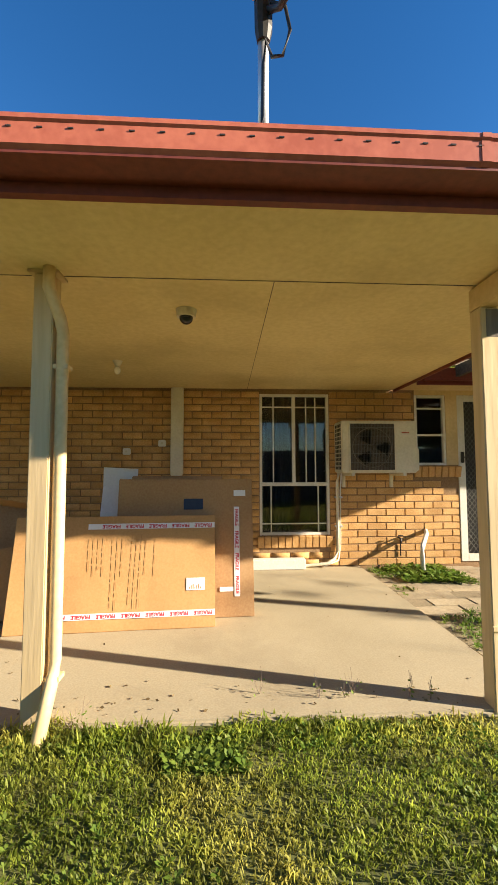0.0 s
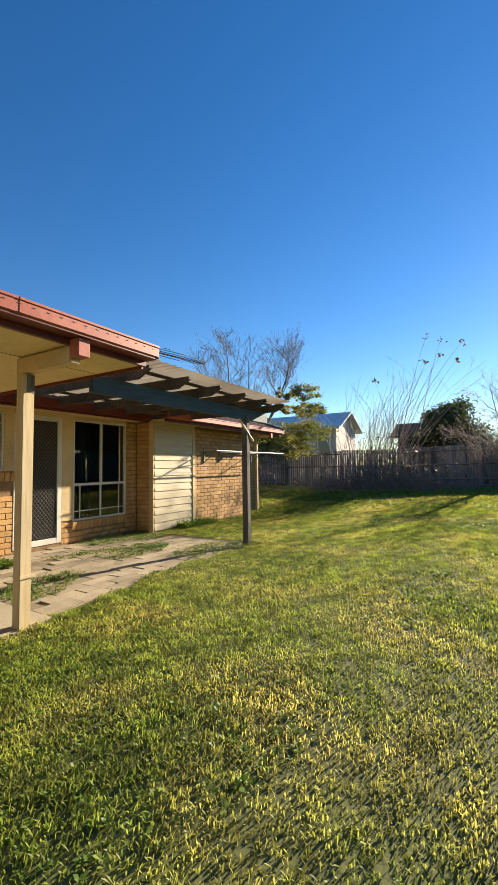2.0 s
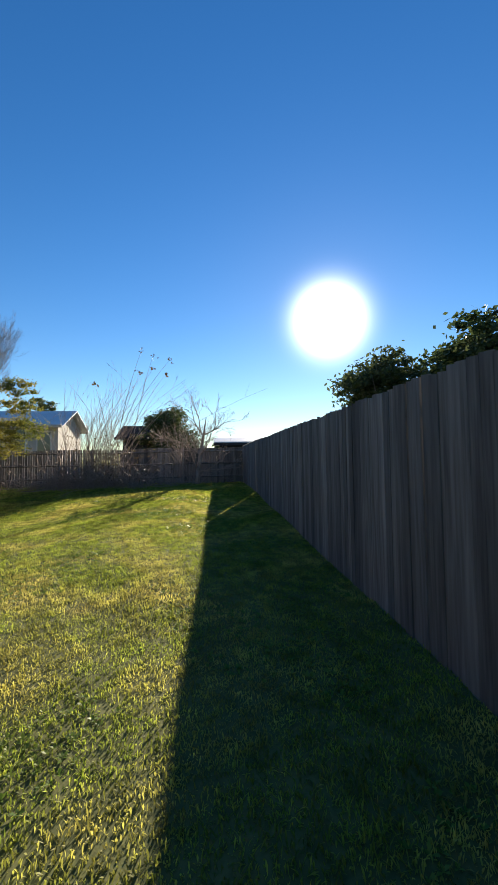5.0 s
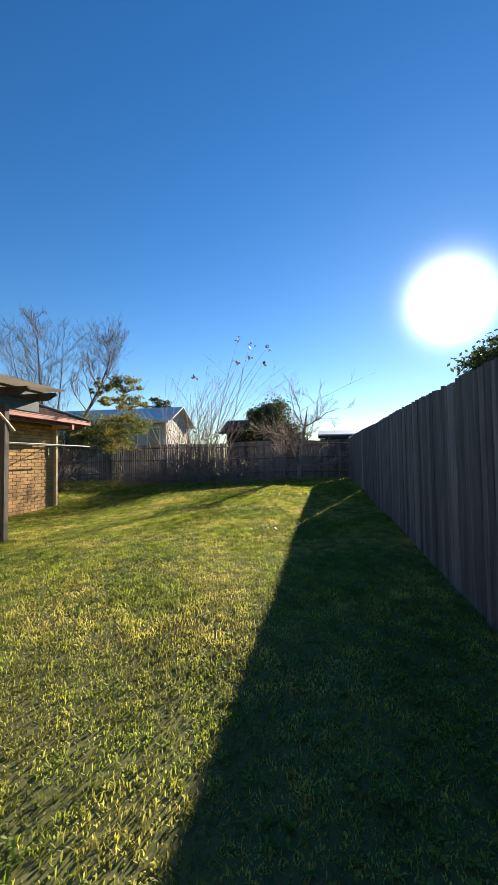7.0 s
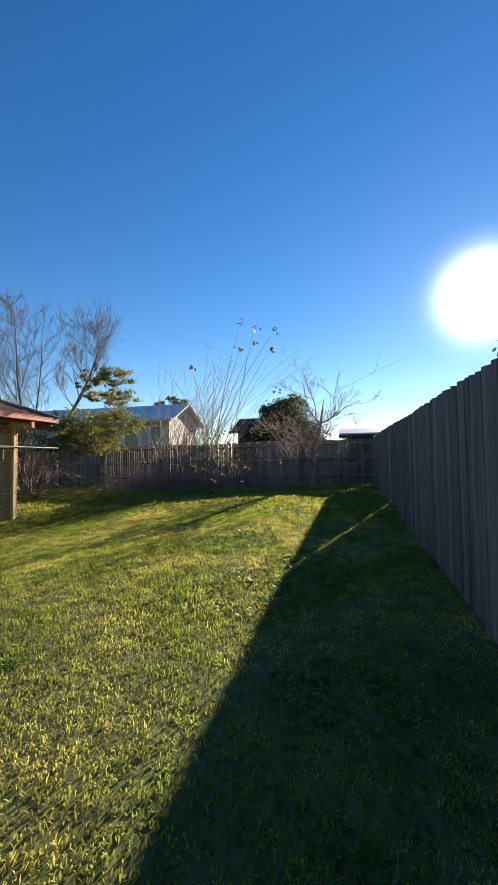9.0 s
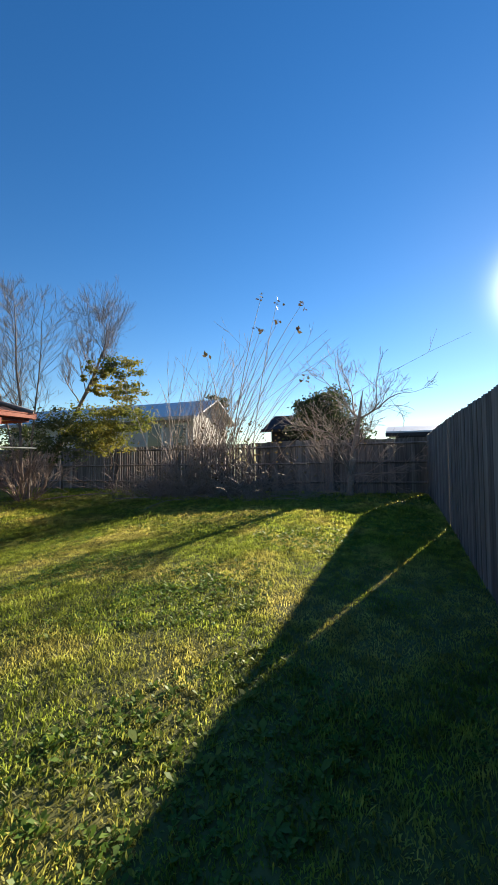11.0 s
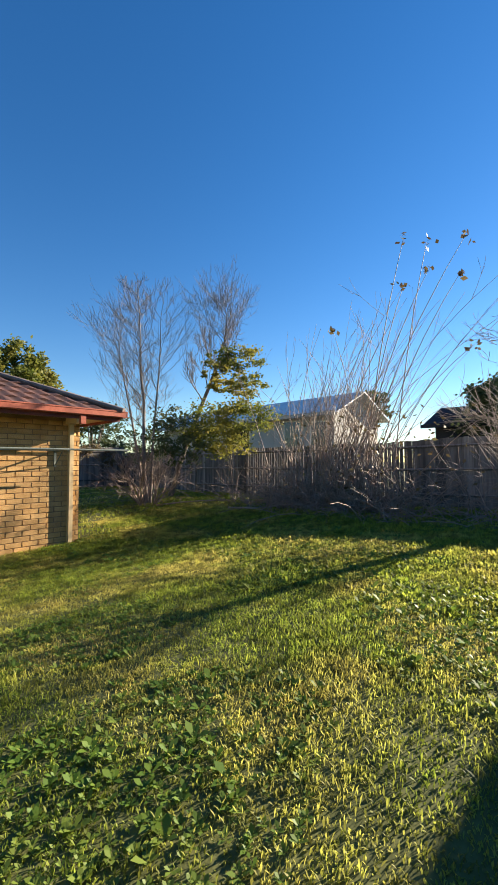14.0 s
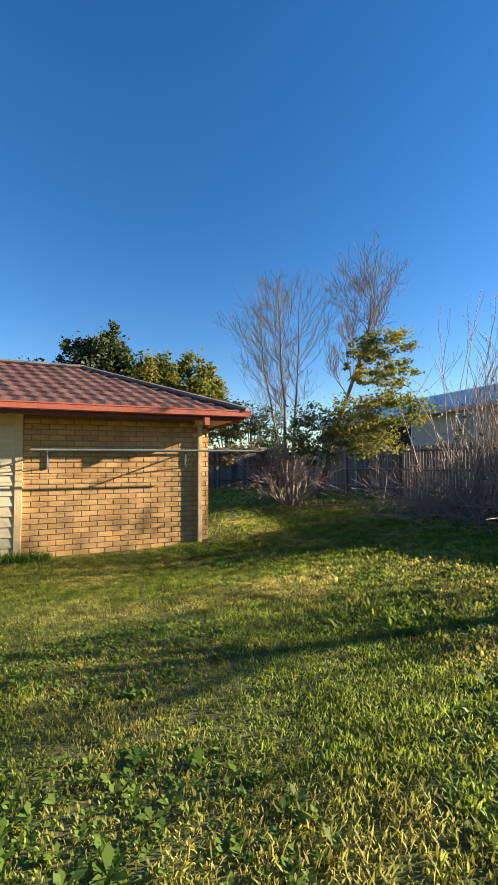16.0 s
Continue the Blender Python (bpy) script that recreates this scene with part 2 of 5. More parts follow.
def part(name, bm, material, parent, label="", local=False, smooth=False, kind=""):
    """One mesh under a thing or a part. Coordinates are the world's, unless local."""
    if not local:
        bm.transform(Matrix.Translation(-origin_of(parent)))
    if smooth:
        for f in bm.faces:
            f.smooth = True
    ob = new(name, mesh_of(name, bm, material))
    ob.parent = parent
    return tagged(ob, label, kind=kind)


def solid(name, bm, material, label="", category="", kind="structure", smooth=False):
    if smooth:
        for f in bm.faces:
            f.smooth = True
    return tagged(new(name, mesh_of(name, bm, material)), label, category, "", kind)


def box(x0, x1, y0, y1, z0, z1, bevel=0.0, bm=None):
    own = bmesh.new()
    bmesh.ops.create_cube(own, size=1, matrix=Matrix.LocRotScale(((x0 + x1) / 2, (y0 + y1) / 2, (z0 + z1) / 2), None, (x1 - x0, y1 - y0, z1 - z0)))
    if bevel:
        bmesh.ops.bevel(own, geom=own.edges[:], offset=bevel, segments=2, affect="EDGES")
    return joined(bm, own)


def joined(bm, own):
    if bm is None:
        return own
    me = bpy.data.meshes.new("scratch")
    own.to_mesh(me)
    own.free()
    bm.from_mesh(me)
    bpy.data.meshes.remove(me)
    return bm


def tube(points, radii, sides=8, bm=None):
    """A round tapering tube along points, closed at its ends."""
    own = bm or bmesh.new()
    pts = [Vector(p) for p in points]
    if not hasattr(radii, "__len__"):
        radii = [radii] * len(pts)
    rings = []
    for i, p in enumerate(pts):
        d = (pts[min(i + 1, len(pts) - 1)] - pts[max(i - 1, 0)]).normalized()
        a = d.orthogonal().normalized() if abs(d.z) > 0.9 else d.cross(Vector((0, 0, 1))).normalized()
        b = d.cross(a)
        rings.append([own.verts.new(p + (a * math.cos(k * 2 * math.pi / sides) + b * math.sin(k * 2 * math.pi / sides)) * radii[i]) for k in range(sides)])
    for r, s in zip(rings, rings[1:]):
        for k in range(sides):
            own.faces.new((r[k], r[(k + 1) % sides], s[(k + 1) % sides], s[k]))
    own.faces.new(rings[0][::-1])
    own.faces.new(rings[-1])
    return own


def prism(profile, axis, a, b, bm=None):
    """A profile of (u, v) drawn out from a to b along x (u=y, v=z) or y (u=x, v=z)."""
    own = bm or bmesh.new()
    at = (lambda u, v, w: (w, u, v)) if axis == "x" else (lambda u, v, w: (u, w, v))
    one, two = [own.verts.new(at(u, v, a)) for u, v in profile], [own.verts.new(at(u, v, b)) for u, v in profile]
    n = len(profile)
    for k in range(n):
        own.faces.new((one[k], one[(k + 1) % n], two[(k + 1) % n], two[k]))
    own.faces.new(one[::-1])
    own.faces.new(two)
    bmesh.ops.recalc_face_normals(own, faces=own.faces[:])
    return own


def arrays(name, verts, faces_n, corners, material):
    """A mesh from numpy arrays: faces of one corner count."""
    me = bpy.data.meshes.new(name)
    nf = len(corners) // faces_n
    me.vertices.add(len(verts))
    me.vertices.foreach_set("co", np.asarray(verts, np.float32).ravel())
    me.loops.add(len(corners))
    me.loops.foreach_set("vertex_index", np.asarray(corners, np.int32))
    me.polygons.add(nf)
    me.polygons.foreach_set("loop_start", np.arange(nf, dtype=np.int32) * faces_n)
    me.update(calc_edges=True)
    me.materials.append(material)
    return me


def ground_z(x, y):
    x, y = np.asarray(x, float), np.asarray(y, float)
    by_house = np.clip((x - 8.0) / 5.0, 0, 1) ** 1.5 * 0.38
    by_fence = np.clip(x / 13.0, 0, 1) * 0.44
    u = np.clip((3.4 - y) / 4.8, 0, 1)
    u = u * u * (3 - 2 * u)
    return by_house * (1 - u) + by_fence * u + 0.015 * np.sin(1.3 * x) * np.cos(1.7 * y)


# ---- ground ----
def grid_axis(lo, hi, fine_lo, fine_hi, step):
    return np.unique(np.r_[np.linspace(lo, fine_lo, 9), np.arange(fine_lo, fine_hi, step), np.linspace(fine_hi, hi, 9)])


gx, gy = grid_axis(-900, 900, -8, 18, 0.5), grid_axis(-900, 900, -6, 16, 0.5)
X, Y = np.meshgrid(gx, gy)
Z = ground_z(X, Y)
Z = np.where((Y > 2.4) & (X < 9.6), -0.05, Z)
vid = np.arange(X.size).reshape(X.shape)
quads = np.stack([vid[:-1, :-1], vid[:-1, 1:], vid[1:, 1:], vid[1:, :-1]], -1).reshape(-1)
ground = new("ground", arrays("ground", np.stack([X, Y, Z], -1).reshape(-1, 3), 4, quads, M_SOIL))
tagged(ground, "dark soil under patchy lawn reaching the horizon", "ground", "", "structure")

# ---- patio slab and paved ground ----
bm = box(-7.0, 1.62, 2.06, 5.0, -0.2, 0.02, 0.012)
solid("patio_floor", bm, M_CONC, "worn sandy concrete patio slab with dark stains", "floor")
bm = box(1.63, 5.38, 2.2, 5.0, -0.2, -0.012)
paved = solid("pavement", bm, M_SAND, "weedy brick paved area beside the patio", "pavement")

# ---- walls ----
WALL_Y, END_Y, TOP = 5.0, 4.55, 2.2
holes_main = [(0.385, 1.25, 0.40, 2.14), (2.35, 2.90, 1.25, 2.14), (2.90, 3.70, 0.06, 2.14), (3.92, 5.10, 0.375, 2.14)]


def wall_with_holes(y0, y1, x0, x1, z0, z1, holes):
    xs = sorted({x0, x1, *[h[0] for h in holes], *[h[1] for h in holes]})
    zs = sorted({z0, z1, *[h[2] for h in holes], *[h[3] for h in holes]})
    bm = bmesh.new()
    for a, b in zip(xs, xs[1:]):
        for c, d in zip(zs, zs[1:]):
            if not any(h[0] <= (a + b) / 2 <= h[1] and h[2] <= (c + d) / 2 <= h[3] for h in holes):
                box(a, b, y0, y1, c, d, 0, bm)
    bmesh.ops.remove_doubles(bm, verts=bm.verts[:], dist=0.0005)
    return bm


wall_main = solid("wall_main", wall_with_holes(WALL_Y + 0.008, WALL_Y + 0.22, -7.0, 5.38, -0.1, 2.26, holes_main), M_MORTAR, "golden brown face brick wall of the house", "wall")
wall_return = solid("wall_return", box(5.39, 5.6, END_Y + 0.12, WALL_Y + 0.2, -0.1, 2.2), M_MORTAR, "short brick return wall", "wall")
wall_boards = solid("wall_boards", box(5.40, 6.66, END_Y + 0.02, END_Y + 0.12, -0.1, 2.2), M_CREAM, "cream weatherboard clad wall section", "wall")
wall_end = solid("wall_end", box(6.66, 9.63, END_Y + 0.008, END_Y + 0.2, -0.1, 2.2), M_MORTAR, "golden brown brick wall below the tiled roof", "wall")
wall_side = solid("wall_side", box(9.43, 9.63, END_Y + 0.2, 9.2, -0.1, 2.2), M_MORTAR, "brick side wall of the house", "wall")
solid("wall_back", box(-7.0, 9.43, 9.0, 9.2, -0.1, 2.2), M_MORTAR, "plain brick back wall of the house", "wall")
solid("wall_west", box(-7.2, -7.0, 2.1, 9.2, -0.1, 2.26), M_MORTAR, "plain brick wall closing the patio", "wall")
# closed rooms behind the openings, their dimness partly painted as dark colour
solid("floor_inside", box(-7.0, 9.43, 5.22, 9.0, -0.05, 0.05), M_DARKROOM, "floor inside the house, coloured dark to look dim", "floor")
solid("ceiling_inside", box(-7.0, 9.43, 5.22, 9.0, 2.26, 2.3), M_DARKROOM, "ceiling inside the house, coloured dark to look dim", "ceiling")
solid("wall_partition", box(-7.0, 9.4, 6.6, 6.7, 0.05, 2.26), M_DARKROOM, "added inner wall behind the windows, coloured dark to look dim", "wall")

# ---- patio roof ----
PX0, PX1 = -7.0, 2.09
bm = box(PX0, PX1 - 0.02, 1.505, WALL_Y, 2.20, 2.225)
solid("patio_ceiling", bm, M_CEIL, "yellow cream painted flat sheet ceiling over the patio", "ceiling")
for name, b in (("ceiling_joint", box(PX0, PX1 - 0.03, 2.110, 2.114, 2.197, 2.1995)),
                ("ceiling_joint", box(0.231, 0.235, 2.12, WALL_Y, 2.197, 2.1995))):
    solid(name, b, M_TIMBER, "thin dark joint between ceiling sheets", "trim")
solid("patio_roof", box(PX0, PX1, 1.42, 5.5, 2.30, 2.335), M_GUTTER, "low pitched terracotta metal patio roof", "roof")
solid("fascia_front", box(PX0, PX1, 1.467, 1.502, 2.19, 2.335), M_FASCIA, "dark red timber fascia board", "trim")
# added strip that keeps the gutter's underside dark where bounced light turns it orange
solid("added_gutter_sole", box(PX0, PX1, 1.332, 1.465, 2.233, 2.2425), M_FASCIA, "added dark red strip that darkens the gutter underside", "trim")
solid("fascia_side", box(PX1 - 0.018, PX1, 1.505, WALL_Y - 0.02, 2.17, 2.298), M_FASCIA, "dark red side fascia of the patio roof", "trim")

gutter = thing("gutter", (-2, 1.4, 2.315), "terracotta painted metal gutter with overflow slots", "gutter")
G_BASE = [(1.425, 2.235), (1.295, 2.232), (1.283, 2.245), (1.283, 2.318), (1.276, 2.326), (1.276, 2.342), (1.288, 2.346), (1.292, 2.336), (1.292, 2.245), (1.425, 2.245)]
G_PROF = [(u + 0.037, v + 0.011) for u, v in G_BASE]
for a, b in ((-7.0, 0.866), (0.872, 2.10)):
    part("channel", prism(G_PROF, "x", a, b), M_GUTTER, gutter)
part("stop_end", box(2.10, 2.106, 1.322, 1.462, 2.244, 2.351), M_GUTTER, gutter)
part("joint_strap", prism([(u - 0.003, v) for u, v in G_PROF[:8]] + [(1.337, 2.311)], "x", 0.852, 0.884), M_GUTTER, gutter)
slot = None
for k in range(92):
    x = -6.9 + k * 0.098
    if slot is None:
        slot = part("slot", box(x, x + 0.018, 1.3170, 1.3205, 2.309, 2.3135), M_BLACK, gutter)
        first_x = x
    else:
        s = slot.copy()
        scene.collection.objects.link(s)
        s.location.x += x - first_x

# rafter tail with a red end, over the second post
rafter = thing("rafter_tail", (1.36, 1.9, 2.05), "cream timber rafter tail with a red painted end", "rafter")
part("rafter_body", box(1.315, 1.405, 1.467, 2.16, 2.06, 2.189, 0.006), M_CREAM, rafter)
part("end_block", box(1.31, 1.41, 1.36, 1.4655, 2.095, 2.231, 0.004), M_GUTTER, rafter, "red painted end block")


# ---- windows and door ----
def window(name, x0, x1, z0, z1, y, label, rail=None, mullion=None, bars=()):
    """A white framed window set in the wall; bars: (x0, x1, z0, z1) of thin glazing bars."""
    w = thing(name, ((x0 + x1) / 2, y, z0), label, "window", "", "structure")
    fr = bmesh.new()
    t = 0.032
    for b in ((x0, x0 + t, z0, z1), (x1 - t, x1, z0, z1), (x0 + t, x1 - t, z1 - t, z1), (x0 + t, x1 - t, z0, z0 + t)):
        box(b[0], b[1], y + 0.004, y + 0.065, b[2], b[3], 0.004, fr)
    part("window_frame", fr, M_WHITE, w)
    if rail:
        part("rail", box(x0 + t, x1 - t, y + 0.008, y + 0.06, rail - 0.022, rail + 0.022, 0.003), M_WHITE, w)
    if mullion:
        part("mullion", box(mullion - 0.02, mullion + 0.02, y + 0.01, y + 0.055, (rail or z0) + 0.022, z1 - t, 0.003), M_WHITE, w)
    for b in bars:
        part("glazing_bar", box(b[0], b[1], y + 0.022, y + 0.04, b[2], b[3]), M_WHITE, w)
    pane = part("pane", box(x0 + t, x1 - t, y + 0.043, y + 0.048, z0 + t, z1 - t), M_GLASS, w)
    pane.visible_shadow = False
    return w


def edge_bars(x0, x1, z0, z1, left, right, top, bottom, e=0.13):
    out = []
    if left:
        out.append((x0 + e, x0 + e + 0.014, z0, z1))
    if right:
        out.append((x1 - e - 0.014, x1 - e, z0, z1))
    if top:
        out.append((x0, x1, z1 - e, z1 - e + 0.014))
    if bottom:
        out.append((x0, x1, z0 + e, z0 + e + 0.014))
    return out


w1 = window("window_1", 0.385, 1.25, 0.40, 2.14, WALL_Y, "tall white aluminium window with colonial glazing bars", 1.02, 0.81,
            edge_bars(0.42, 0.79, 1.04, 2.1, True, False, True, False) + edge_bars(0.83, 1.22, 1.04, 2.1, True, True, True, False) + edge_bars(0.42, 1.22, 0.43, 1.0, True, True, False, True, 0.1))
w2 = window("window_2", 2.35, 2.75, 1.25, 2.14, WALL_Y, "narrow white framed side window", None, None, [(2.38, 2.72, 1.96, 1.98), (2.38, 2.72, 1.62, 1.645)])
w3 = window("window_3", 3.92, 5.10, 0.375, 2.14, WALL_Y, "white aluminium window under the pergola", 1.0, 4.52,
            edge_bars(4.54, 5.07, 1.02, 2.1, False, True, False, False, 0.1) + edge_bars(3.95, 5.07, 0.41, 0.98, True, True, False, True, 0.12) + [(4.5, 4.53, 0.41, 0.98)])
for x, s in ((0.40, 0.84), (3.95, 1.1)):
    c = thing("curtain", (x + s / 2, 5.3, 0.1), "dark drawn curtain hanging behind the window", "curtain")
    cb = bmesh.new()
    n = 60
    va = [[cb.verts.new((x + s * 0.48 * k / n, 5.30 + 0.02 * math.sin(k * 0.9), z)) for k in range(n + 1)] for z in (0.08, 2.24)]
    for k in range(n):
        cb.faces.new((va[0][k], va[0][k + 1], va[1][k + 1], va[1][k]))
    r = bmesh.ops.solidify(cb, geom=cb.faces[:], thickness=0.006)
    part("cloth", cb, M_CURTAIN, c, smooth=True)
solid("trim_lintel", box(2.35, 5.10, WALL_Y - 0.006, WALL_Y + 0.006, 2.142, 2.2), M_CREAM, "cream painted panel above the openings", "trim")
solid("trim_panel", box(2.75, 2.90, WALL_Y - 0.004, WALL_Y + 0.06, 1.25, 2.142), M_CREAM, "cream panel between window and door", "trim")
solid("trim_panel", box(3.70, 3.92, WALL_Y - 0.004, WALL_Y + 0.06, 0.4, 2.142), M_CREAM, "cream panel beside the door", "trim")

door = thing("door_1", (3.3, WALL_Y, 0.06), "white framed security screen door with diamond grille, closed", "door", "", "structure")
fr = bmesh.new()
for b in ((2.90, 2.99, 0.06, 2.14), (3.62, 3.70, 0.06, 2.14), (2.99, 3.62, 2.06, 2.14), (2.99, 3.62, 0.06, 0.15)):
    box(b[0], b[1], WALL_Y - 0.005, WALL_Y + 0.05, b[2], b[3], 0.004, fr)
part("door_frame", fr, M_WHITE, door)
part("mesh_screen", box(2.99, 3.62, WALL_Y + 0.02, WALL_Y + 0.026, 0.15, 2.06), M_BLACK, door)
gb = bmesh.new()
for sgn in (1, -1):
    for k in range(-8, 34):
        z = 0.15 + k * 0.075
        pts = []
        for u in (0.0, 0.63):
            pts.append((2.99 + u, z + sgn * u * 1.25 + (0 if sgn > 0 else 0.79)))
        (xa, za), (xb, zb) = pts
        lo, hi = 0.0, 1.0
        for lim, below in ((0.152, True), (2.058, False)):
            if (za < lim) == below and (zb < lim) == below:
                lo = 2
            elif (za < lim) != (zb < lim):
                f = (lim - za) / (zb - za)
                if (za < lim) == below:
                    lo = max(lo, f)
                else:
                    hi = min(hi, f)
        if lo < hi:
            p = lambda f: (xa + (xb - xa) * f, WALL_Y + 0.012, za + (zb - za) * f)
            tube([p(lo), p(hi)], 0.0045, 4, gb)
part("diamond_grille", gb, M_GRILLE, door)
hd = box(2.925, 2.965, WALL_Y - 0.03, WALL_Y - 0.006, 1.28, 1.42, 0.006)
tube([(2.945, WALL_Y - 0.045, 1.35), (3.06, WALL_Y - 0.05, 1.35)], 0.009, 8, hd)
part("door_handle", hd, M_BLACK, door)

# ---- patio posts, downpipe ----
for x, lab in ((-0.925, "cream painted square timber post beside a downpipe"), (1.36, "weathered cream timber post at the patio corner")):
    p = thing("patio_post", (x, 2.10, 0.0), lab, "post", "patio posts")
    part("shaft", box(x - 0.048, x + 0.048, 2.055, 2.15, 0.0, 2.185 if x < 0 else 2.06, 0.005), M_POST, p)
    if x < 0:
        part("cap_plate", box(x - 0.075, x + 0.075, 2.04, 2.165, 2.185, 2.2, 0.002), M_POST, p)
    else:
        part("bracket", box(x - 0.052, x + 0.08, 2.045, 2.056, 0.40, 0.425, 0.002), M_POST, p)
        part("rotten_patch", box(x - 0.02, x + 0.047, 2.0535, 2.0548, 1.9, 2.05), M_TIMBER, p, "bare dark weathered patch")
dp = thing("downpipe", (-0.83, 2.0, 0.0), "cream painted metal downpipe with elbows", "downpipe")
part("pipe", tube([(-0.885, 2.025, 2.2), (-0.885, 2.025, 2.10), (-0.845, 2.07, 1.96), (-0.838, 2.09, 1.89), (-0.838, 2.10, 0.30), (-0.838, 2.08, 0.22), (-0.835, 1.92, 0.0)], [0.030] * 7, 14), M_CREAM, dp, smooth=True)
for z in (1.72, 0.22):
    part("strap", box(-0.876, -0.803, 2.066, 2.134, z - 0.012, z + 0.012, 0.003), M_CREAM, dp)

# ---- ceiling fixtures ----
cam_dome = thing("dome_camera", (-0.27, 2.53, 2.12), "cream dome security camera fixed to the ceiling", "security camera")
bm = bmesh.new()
bmesh.ops.create_cone(bm, segments=32, radius1=0.058, radius2=0.066, depth=0.045, cap_ends=True, matrix=Matrix.Translation((-0.27, 2.53, 2.177)))
part("housing", bm, M_AC, cam_dome, smooth=False)
bm = bmesh.new()
bmesh.ops.create_uvsphere(bm, u_segments=24, v_segments=12, radius=0.043, matrix=Matrix.Translation((-0.27, 2.53, 2.152)))
part("dome", bm, M_LENS, cam_dome, "dark smoked dome", smooth=True)
bulb = thing("ceiling_light", (-1.02, 3.76, 2.1), "bare light bulb in a batten holder", "light")
bm = bmesh.new()
bmesh.ops.create_cone(bm, segments=20, radius1=0.022, radius2=0.045, depth=0.05, cap_ends=True, matrix=Matrix.Translation((-1.02, 3.76, 2.175)))
part("holder", bm, M_AC, bulb)
bm = bmesh.new()
bmesh.ops.create_uvsphere(bm, u_segments=16, v_segments=10, radius=0.03, matrix=Matrix.Translation((-1.02, 3.76, 2.115)) @ Matrix.Diagonal((1, 1, 1.35, 1)))
part("bulb", bm, M_BULB, bulb, smooth=True)

# ---- wall fixtures ----
ac = thing("air_conditioner", (1.73, 4.72, 1.15), "aged cream outdoor air conditioner unit on wall brackets", "air conditioner")
part("body", box(1.29, 2.17, 4.58, 4.90, 1.16, 1.76, 0.012), M_AC, ac)
gf = bmesh.new()
for b in ((1.37, 1.385, 1.19, 1.73), (1.90, 1.915, 1.19, 1.73), (1.37, 1.915, 1.725, 1.74), (1.37, 1.915, 1.18, 1.195)):
    box(b[0], b[1], 4.562, 4.58, b[2], b[3], 0, gf)
part("grille_frame", gf, M_AC, ac)
part("fan_opening", box(1.385, 1.90, 4.574, 4.5795, 1.195, 1.725), M_RAFTER, ac, "dark coil behind the grille")
fanb = bmesh.new()
for k in range(30):
    tube([(1.392 + k * 0.0173, 4.566, 1.197), (1.392 + k * 0.0173, 4.566, 1.723)], 0.0016, 4, fanb)
for k in range(5):
    tube([(1.386, 4.567, 1.28 + k * 0.1), (1.9, 4.567, 1.28 + k * 0.1)], 0.0022, 4, fanb)
part("wire_grille", fanb, M_GRILLE, ac)
fan = tube([(1.64 + 0.225 * math.cos(a * math.pi / 16), 4.5725, 1.45 + 0.225 * math.sin(a * math.pi / 16)) for a in range(33)], 0.0035, 5)
part("fan_shroud", fan, M_TIMBER, ac)
blades_m = bmesh.new()
for k in range(3):
    ring = [(0.05, -0.25), (0.20, -0.5), (0.215, 0.1), (0.17, 0.42), (0.05, 0.3)]
    vs = [blades_m.verts.new((1.64 + r * math.cos(q + k * 2.094), 4.5725, 1.45 + r * math.sin(q + k * 2.094))) for r, q in ring]
    blades_m.faces.new(vs)
bmesh.ops.solidify(blades_m, geom=blades_m.faces[:], thickness=0.001)
part("fan_blade", blades_m, M_BLACK, ac)
part("valve_cover", box(2.16, 2.205, 4.60, 4.75, 1.18, 1.45, 0.012), M_AC, ac)
part("badge", box(1.99, 2.08, 4.577, 4.5795, 1.615, 1.63), M_GUTTER, ac, "small faded badge")
sg = bmesh.new()
for k in range(11):
    for j in range(4):
        box(1.2872, 1.2895, 4.62 + j * 0.06, 4.66 + j * 0.06, 1.2 + k * 0.049, 1.235 + k * 0.049, 0, sg)
part("side_louvre", sg, M_BLACK, ac, kind="stuff")
for x in (1.42, 2.02):
    part("bracket", box(x - 0.02, x + 0.02, 4.58, 5.0, 1.125, 1.16, 0.003), M_AC, ac)
    part("bracket", box(x - 0.02, x + 0.02, 4.965, 5.0, 0.98, 1.125, 0.003), M_AC, ac)
pl = thing("pipe_run", (1.33, 4.96, 0.02), "bundle of insulated pipes down to the slab", "pipe")
part("insulated_pipe", tube([(1.34, 4.90, 1.16), (1.335, 4.96, 1.05), (1.335, 4.965, 0.6), (1.33, 4.965, 0.22), (1.29, 4.96, 0.12), (1.2, 4.95, 0.07), (0.95, 4.94, 0.045), (0.86, 4.97, 0.04)], 0.02, 10), M_AC, pl, smooth=True)
part("drain_hose", tube([(1.37, 4.90, 1.16), (1.375, 4.975, 0.95), (1.37, 4.98, 0.3), (1.34, 4.97, 0.1), (1.15, 4.93, 0.035)], 0.009, 8), M_WHITE, pl, smooth=True)
for z in (0.5, 0.85):
    part("clip", box(1.305, 1.395, 4.95, 5.0, z, z + 0.02), M_GALV, pl)
duct = thing("cable_cover", (-0.62, 4.96, 1.11), "cream plastic cable cover on the brick wall", "cable cover")
part("cover", box(-0.695, -0.545, 4.93, 5.0, 1.13, 2.2, 0.012), M_AC, duct)
part("foot", box(-0.66, -0.58, 4.945, 5.0, 1.08, 1.13, 0.008), M_GALV, duct)
